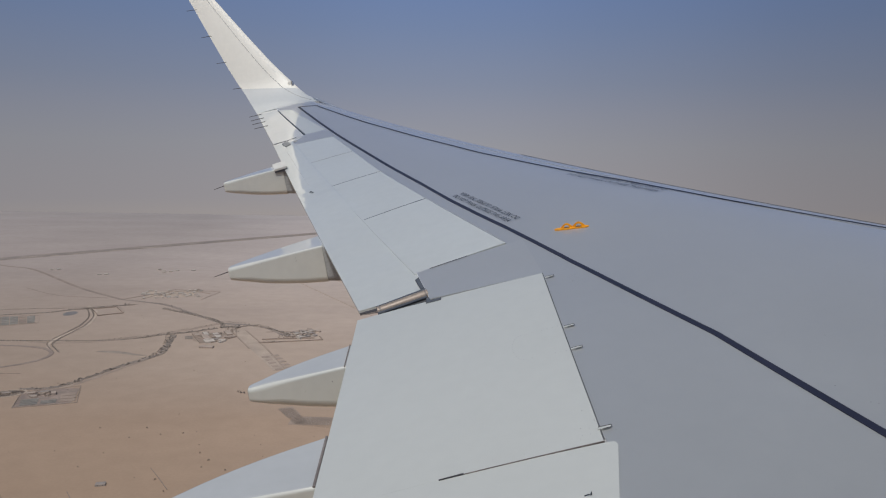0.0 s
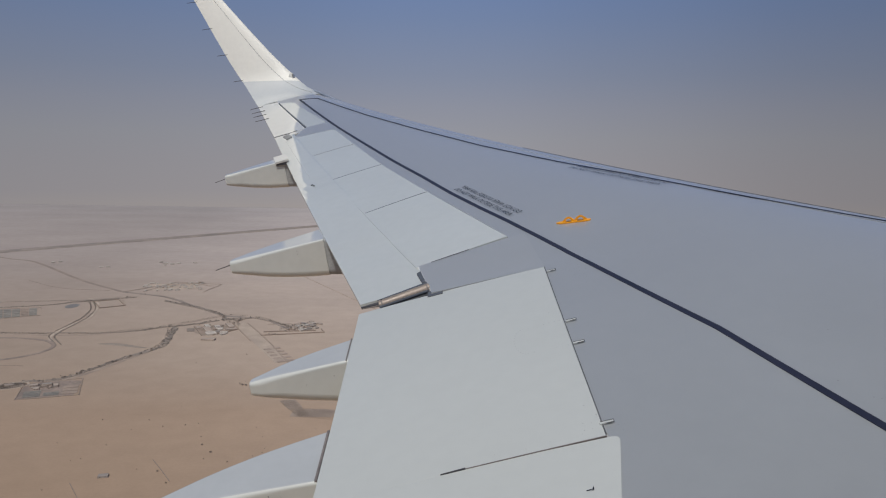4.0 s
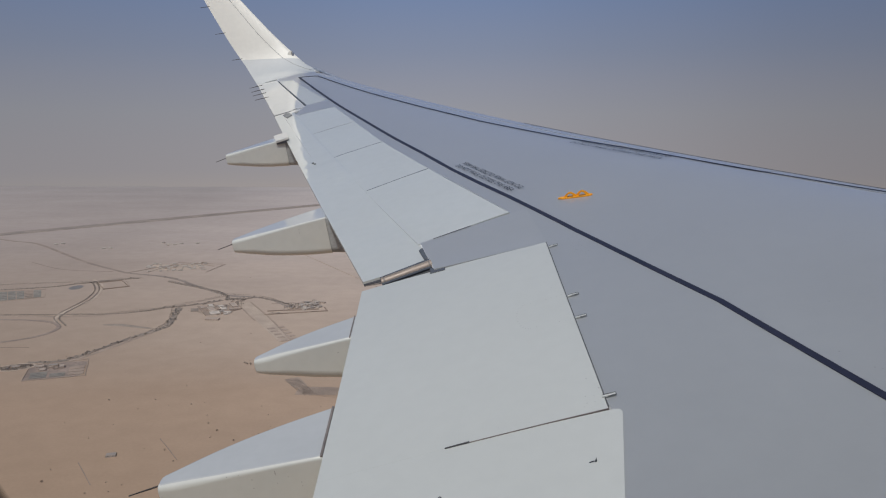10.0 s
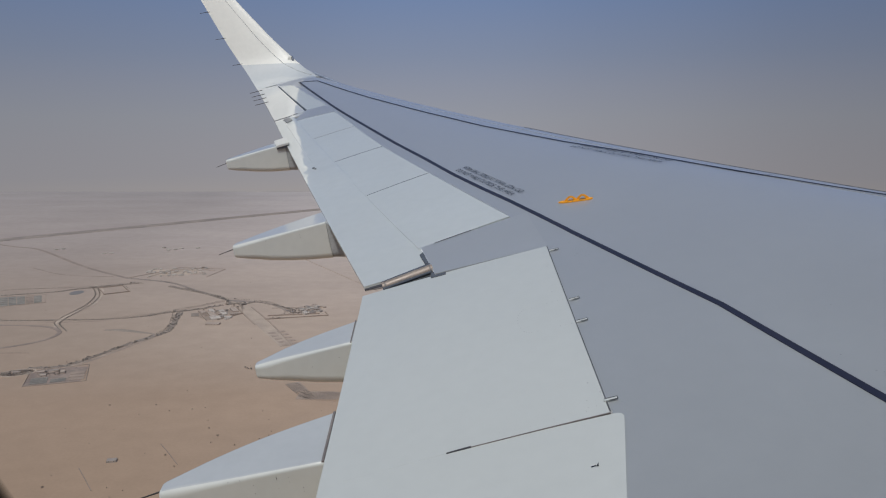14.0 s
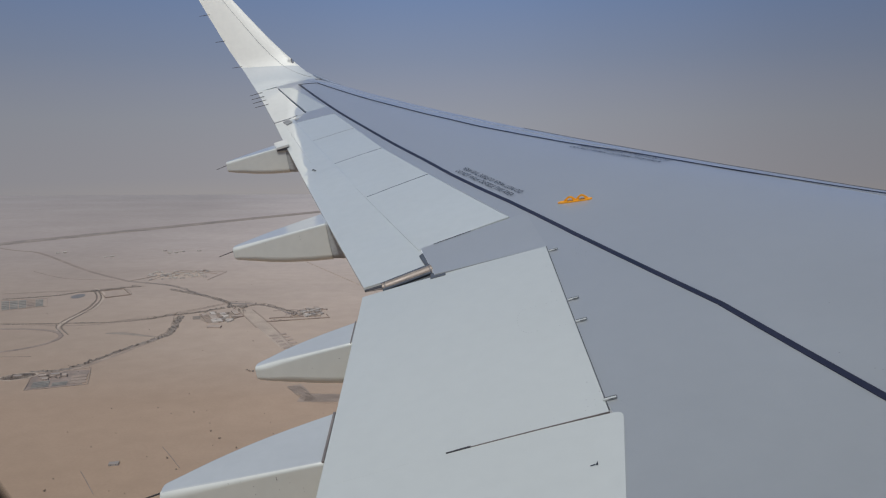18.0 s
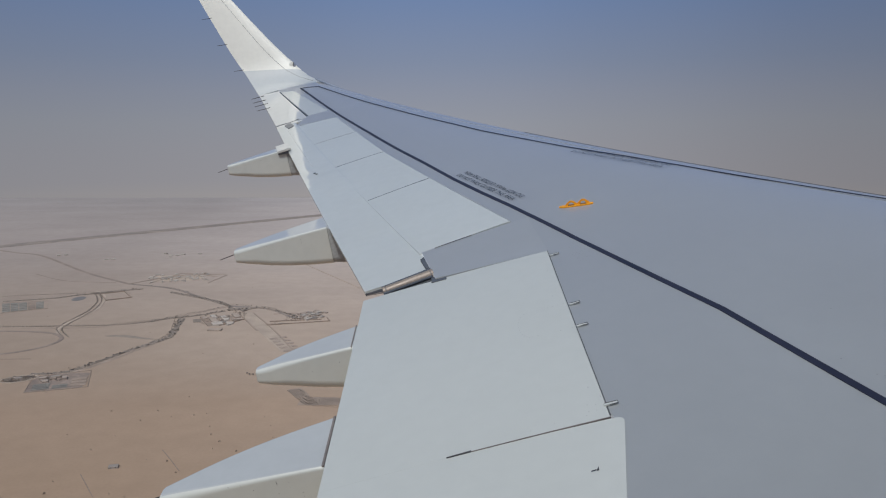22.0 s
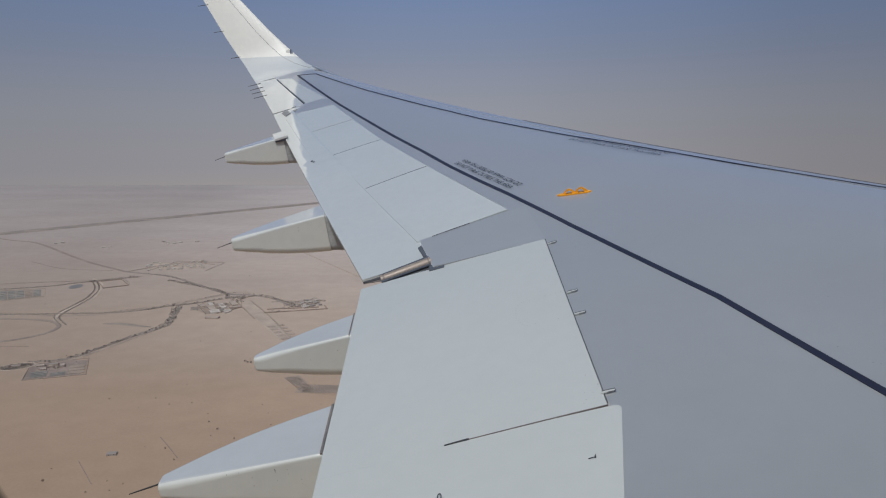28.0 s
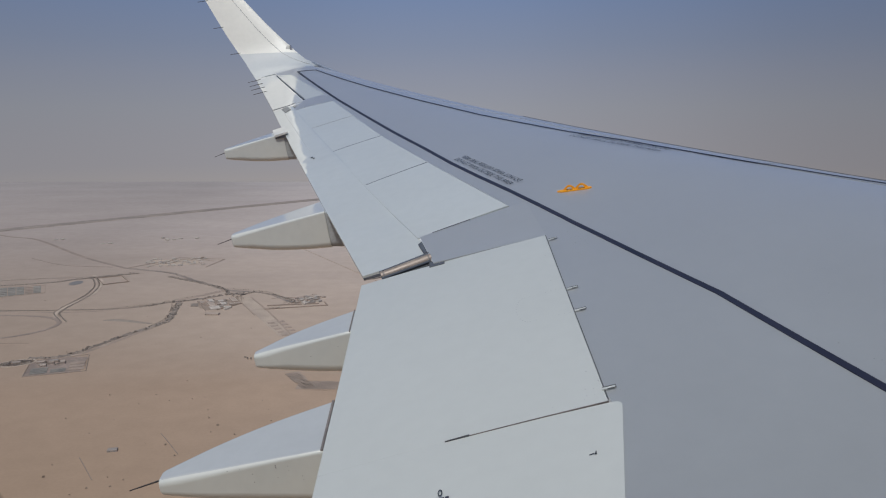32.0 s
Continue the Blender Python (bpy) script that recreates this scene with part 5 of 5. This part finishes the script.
wall_loop(((-905, 1925), (-880, 2080), (-740, 2060), (-750, 1940)), "broken pale village wall", 1.0, 1.5, False, M_SOFT)

# estate at the crossroads
wall_loop(((-621, 1552), (-575, 1475)), "sand-coloured estate wall", 2.0, 1.6, False, M_TRACK)
wall_loop(((-602, 1574), (-553, 1481), (-520, 1537), (-546, 1616)), "sand-coloured estate wall", 2.0, 1.4, False, M_TRACK)
wall_loop(((-566, 1614), (-532, 1548)), "sand-coloured estate wall", 1.6, 1.2, False, M_TRACK)
for x, y, w, d, turn, mat in ((-580, 1522, 44, 13, -1.03, M_MUD), (-563, 1540, 42, 11, -1.03, M_PLASTER), (-547, 1566, 38, 12, -1.03, M_MUD), (-562, 1492, 24, 20, -1.03, M_PLASTER), (-549, 1443, 27, 13, 0.0, M_MUD),
                              (-592, 1552, 30, 9, -1.03, M_PLASTER), (-533, 1532, 22, 10, 0.5, M_MUD), (-606, 1538, 18, 9, -1.03, M_MUD), (-538, 1500, 16, 10, 0.1, M_PLASTER)):
    house(x, y, w, d, 3.2, turn, mat, M_PLASTER if mat == M_PLASTER else M_MUD, "long flat-roofed estate building of pale plaster", 5)
village(-560, 1520, 30, 40, 9, 61, 0.7, 0.6, 0.85)
field(((-629, 1531), (-614, 1537), (-603, 1507), (-619, 1506)), M_HEDGE, "dark planted plot beside the estate", 8)
scatter_trees(-590, 1560, 30, 20, 16, 62)
scatter_trees(-560, 1610, 40, 14, 22, 63, -0.8)
field(((-618, 1540), (-596, 1562), (-572, 1530), (-594, 1508)), M_TRACK, "bare levelled yard", 3)
# farm beside it
village(-385, 1575, 32, 40, 24, 71, 0.95, 0.6, -0.6)
scatter_trees(-400, 1568, 48, 26, 60, 72, 0.8)
wall_loop(((-455, 1490), (-333, 1531), (-345, 1560)), "long sand-coloured farm wall", 2.0, 2.0, False, M_TRACK)
wall_loop(((-458, 1520), (-355, 1545)), "long sand-coloured farm wall", 2.0, 2.4, False, M_TRACK)
scatter_trees(-440, 1500, 20, 6, 8, 73, 0.3)

# planted rows and a palm grove
for k in range(5):
    for j in range(2):
        c = Vector((-420 + 12 * k - 0.5 * j, 1385 - 20 * k + 2 * j)) + Vector((16, 10)) * j
        field([c + Vector(q) for q in ((0, 0), (11, 7), (17, -2), (6, -9))], M_SOFT, "small bare planting bed", 3)
for k in range(12):
    tree_row(((-305 + 3.5 * k, 1088 - 5.2 * k), (-285 + 3.5 * k, 1094 - 5.2 * k)), 3, 1.5, "palm grove row", 80 + k, 0.5)
for k in range(44):
    f = k / 43
    tree_row(((-270 + 140 * f, 1064 - 17 * f), (-262 + 140 * f, 1024 - 17 * f)), 4, 1.5, "palm grove row", 100 + k, 0.34)
yard(-243, 1045, 32, 17, 0.05, M_TRACK)
yard(-284, 1078, 24, 11, -1.0, M_TRACK)
village(-270, 1190, 28, 14, 9, 101, 1.0, 0.8, 0.2)
scatter_trees(-280, 1190, 34, 14, 20, 102)
scatter_trees(-390, 1162, 12, 4, 5, 103)

# dark gravel bank, hut, far houses
mound_v, mound_f = [], []
for i in range(25):
    t = i / 24
    x, y = -748 + 112 * t, 1388 - 14 * t + 5 * math.sin(5 * t)
    wv = 9 * math.sin(math.pi * t) ** 0.6 * (1 - 0.5 * t) + 0.3
    mound_v += [(x, y - wv, -0.1), (x, y - wv * 0.3, 0.5 + wv * 0.25), (x, y + wv * 0.4, 0.5 + wv * 0.2), (x, y + wv, -0.1)]
for i in range(24):
    k = 4 * i
    mound_f += [(k + e, k + e + 1, k + 5 + e, k + 4 + e) for e in range(3)]
tagged(part("gravel_bank", mound_v, mound_f, M_HEDGE), "long low dark gravel bank on the sand", "mound")
house(-437, 809, 11, 8, 2.4, 0.3, M_ROOF, M_ROOF, "small grey hut alone on the sand")
for x, y in ((-1426, 2386), (-1410, 2400), (-1224, 2312), (-1205, 2318), (-1084, 2440), (-1060, 2420), (-1030, 2405), (-1020, 2430), (-969, 2445), (-1045, 2385)):
    house(x, y, rg.uniform(9, 16), rg.uniform(8, 12), rg.uniform(2.6, 4), rg.uniform(0, 1.5), M_PLASTER, M_PLASTER, "white flat-roofed house on the far plain")

# fields, blocks and a small town behind the aircraft
for k in range(5):
    x0 = -1590 + 60 * k
    field(((x0, 1830 - 12 * k), (x0 + 52, 1838 - 12 * k), (x0 + 92, 1690 - 10 * k), (x0 + 40, 1682 - 10 * k)), M_CROP, "dark green irrigated block in rows", 12)
village(-1440, 1620, 110, 45, 26, 201, 1.5, 0.7, 0.25)
scatter_trees(-1430, 1610, 130, 60, 60, 202, 0.25)
for k in range(3):
    x0 = -1500 + 70 * k
    field(((x0, 1765 + 36 * k), (x0 + 60, 1800 + 36 * k), (x0 + 110, 1690 + 34 * k), (x0 + 50, 1655 + 34 * k)), M_CROP, "grey-green crop field in rows", 12)
for k in range(2):
    x0 = -1140 + 52 * k
    field(((x0, 1096 + 12 * k), (x0 + 46, 1107 + 12 * k), (x0 + 62, 1048 + 12 * k), (x0 + 14, 1036 + 12 * k)), M_CROP, "dense dark plantation block", 9)
wall_loop(((-1150, 1102), (-1036, 1126), (-1005, 1040), (-1115, 1022)), "low wall round a plantation", 1.2, 1.0)
village(-1000, 1150, 50, 28, 12, 203, 1.0, 0.4, 0.2)
scatter_trees(-1005, 1150, 55, 30, 24, 204, 0.2)
tree_row(((-1385, 1088), (-1345, 1078), (-1305, 1060)), 4, 7, "dark grove on the sand", 205, 0.9, 3)
tree_row(((-1200, 1092), (-1188, 1090)), 4, 6, "small dark clump of trees", 206, 0.8, 2)
road(((-2400, 1780), (-1751, 1583), (-1484, 1503), (-1262, 1411), (-1000, 1262), (-852, 1190)), 6, M_TRACK, "long diagonal gravel track")
tree_row(((-1556, 1548), (-1480, 1556), (-1340, 1530)), 7, 5, "trees along the town edge", 207, 0.9, 1)
road(((-1500, 820), (-1354, 707), (-1074, 501), (-873, 364)), 3, M_FAINT, "faint double tyre trail on the sand", "tyre_track", 0.06)

# loop of fence lines, a small yard, ruins and a far enclosure ahead
loop_road("perimeter_track", smooth_line(((-700, 2470), (-420, 2030), (-180, 1655), (-160, 1640), (-100, 1640), (-80, 1660), (-290, 2040), (-560, 2475)), 6), 2.5, M_PALE, "narrow rectangular perimeter track")
wall_loop(((-58, 1668), (-30, 1676), (-20, 1652), (-46, 1644)), "small square walled yard", 2.2, 1.4, mat=M_TRACK)
village(-40, 1660, 6, 5, 1, 211, 0.8, 0.2)
rq = random.Random(212)
for k in range(34):
    u, v = rq.random(), rq.random()
    cx, cy = 177 + 150 * u * 0.9 + 45 * v, 2032 - 110 * u + 75 * v
    wall_loop(((cx, cy), (cx + rq.uniform(6, 16), cy - rq.uniform(2, 8)), (cx + rq.uniform(10, 18), cy + rq.uniform(2, 9))), "broken low ruin wall on the sand", 1.2, 1.3, False, M_TRACK)
wall_loop(((-640, 3150), (-490, 3290), (-170, 3040), (-380, 2800)), "low far enclosure wall", 2.0, 4.0, mat=M_TRACK)
for k in range(4):
    f = (k + 1) / 5
    wall_loop(((-640 + 260 * f, 3150 - 350 * f), (-490 + 320 * f, 3290 - 250 * f)), "low dividing wall in a far enclosure", 1.6, 3.0, False, M_TRACK)


def stain(cx, cy, rx, ry, seed):
    """A ragged, nearly flat patch of dark gravel."""
    rs = random.Random(seed)
    n, ph = 40, rs.uniform(0, 6)
    rim = []
    for i in range(n):
        t = 2 * math.pi * i / n
        q = 1 + 0.28 * math.sin(3 * t + ph) + 0.18 * math.sin(7 * t + 2 * ph) + rs.uniform(-0.14, 0.14)
        rim.append((cx + rx * q * math.cos(t), cy + ry * q * math.sin(t)))
    vs = [(x, y, 0.02) for x, y in rim] + [(cx + (x - cx) * 0.8, cy + (y - cy) * 0.8, 0.18) for x, y in rim]
    fs = [(i, (i + 1) % n, n + (i + 1) % n, n + i) for i in range(n)] + [tuple(range(n, 2 * n))]
    return tagged(part("gravel_stain", vs, fs, M_STAIN), "ragged dark gravel patch on sand", "gravel", kind="structure")


for k, (cx, cy, rx, ry) in enumerate(((150, 1110, 46, 16), (215, 1140, 40, 12), (262, 1152, 26, 8), (190, 1190, 60, 12), (300, 1190, 50, 14), (240, 1095, 50, 10), (95, 945, 34, 13), (140, 930, 26, 10), (350, 1160, 40, 9), (60, 1130, 44, 13))):
    stain(cx, cy, rx, ry, 300 + k)
road(((-60, 1150), (120, 1185), (280, 1246), (520, 1300)), 4, M_PALE, "pale gravel track")
road(((42, 976), (130, 925), (200, 863), (240, 815)), 4, M_TRACK, "winding gravel track")
road(((127, 955), (213, 898), (300, 896), (392, 899)), 4, M_TRACK, "winding gravel track")
# last farm: villa, plots, orchard, water tank
village(392, 924, 10, 7, 2, 221, 1.2, 1.0, 0.6)
scatter_trees(394, 924, 20, 12, 18, 222, 0.6)
PLOTS = ((400, 902), (436, 934), (471, 956), (482, 936), (435, 890))
wall_loop(PLOTS, "grey kerb wall round farm plots", 0.8, 1.6, mat=M_TRACK)
wall_loop(((436, 934), (452, 905)), "grey dividing kerb wall", 0.8, 1.4, False, M_TRACK)
field(((452, 940), (469, 952), (479, 936), (463, 923)), M_CROP, "green crop plot", 8)
for k in range(9):
    f = k / 8
    tree_row(((341 + 44 * f, 845 - 22 * f), (423 + 19 * f, 875 - 27 * f)), 4, 2, "orchard row", 230 + k, 0.5)
tank = []
for i in range(24):
    t = 2 * math.pi * i / 24
    tank.append((353 + 5.5 * math.cos(t), 874 + 5.5 * math.sin(t)))
tank_v = [(x, y, z) for z in (-0.1, 3.2) for x, y in tank] + [(353 + (x - 353) * 0.5, 874 + (y - 874) * 0.5, 4.0) for x, y in tank]
tank_f = [(i, (i + 1) % 24, 24 + (i + 1) % 24, 24 + i) for i in range(24)] + [(24 + i, 24 + (i + 1) % 24, 48 + (i + 1) % 24, 48 + i) for i in range(24)] + [tuple(range(48, 72))]
tagged(part("water_tank", tank_v, tank_f, M_PLASTER), "round white water tank on the sand", "water tank")
village(310, 838, 20, 10, 6, 223, 1.0, 0.7, 0.3)

# scattered shrubs
spots = []
for _ in range(90):
    y = rg.uniform(620, 1300)
    x = rg.uniform(-0.85, 0.2) * y + rg.uniform(-60, 60)
    spots.append((x, y, rg.uniform(0.12, 0.36), rg.uniform(0, 6.28)))
for _ in range(40):
    y = rg.uniform(1300, 2600)
    spots.append((rg.uniform(-0.75, 0.1) * y, y, rg.uniform(0.15, 0.35), rg.uniform(0, 6.28)))
for x, y in ((-546, 901), (-481, 901), (-474, 956), (-466, 993), (-437, 971), (-444, 1052), (-408, 978), (-339, 889), (-308, 861), (-359, 912), (-371, 940), (-479, 739), (-419, 717), (-396, 722), (-389, 738), (-409, 743), (-490, 856), (-530, 986), (-358, 799), (-381, 828)):
    spots.append((x, y, rg.uniform(0.28, 0.5), rg.uniform(0, 6.28)))
shrubs = new("shrub", flat_mesh("shrub", [(TREES[rg.randrange(4)][1], s) for s in spots], M_SCRUB))
shrubs.location.z = -0.5
tagged(shrubs, "scattered dry desert shrubs on sand", "shrubs", kind="stuff")
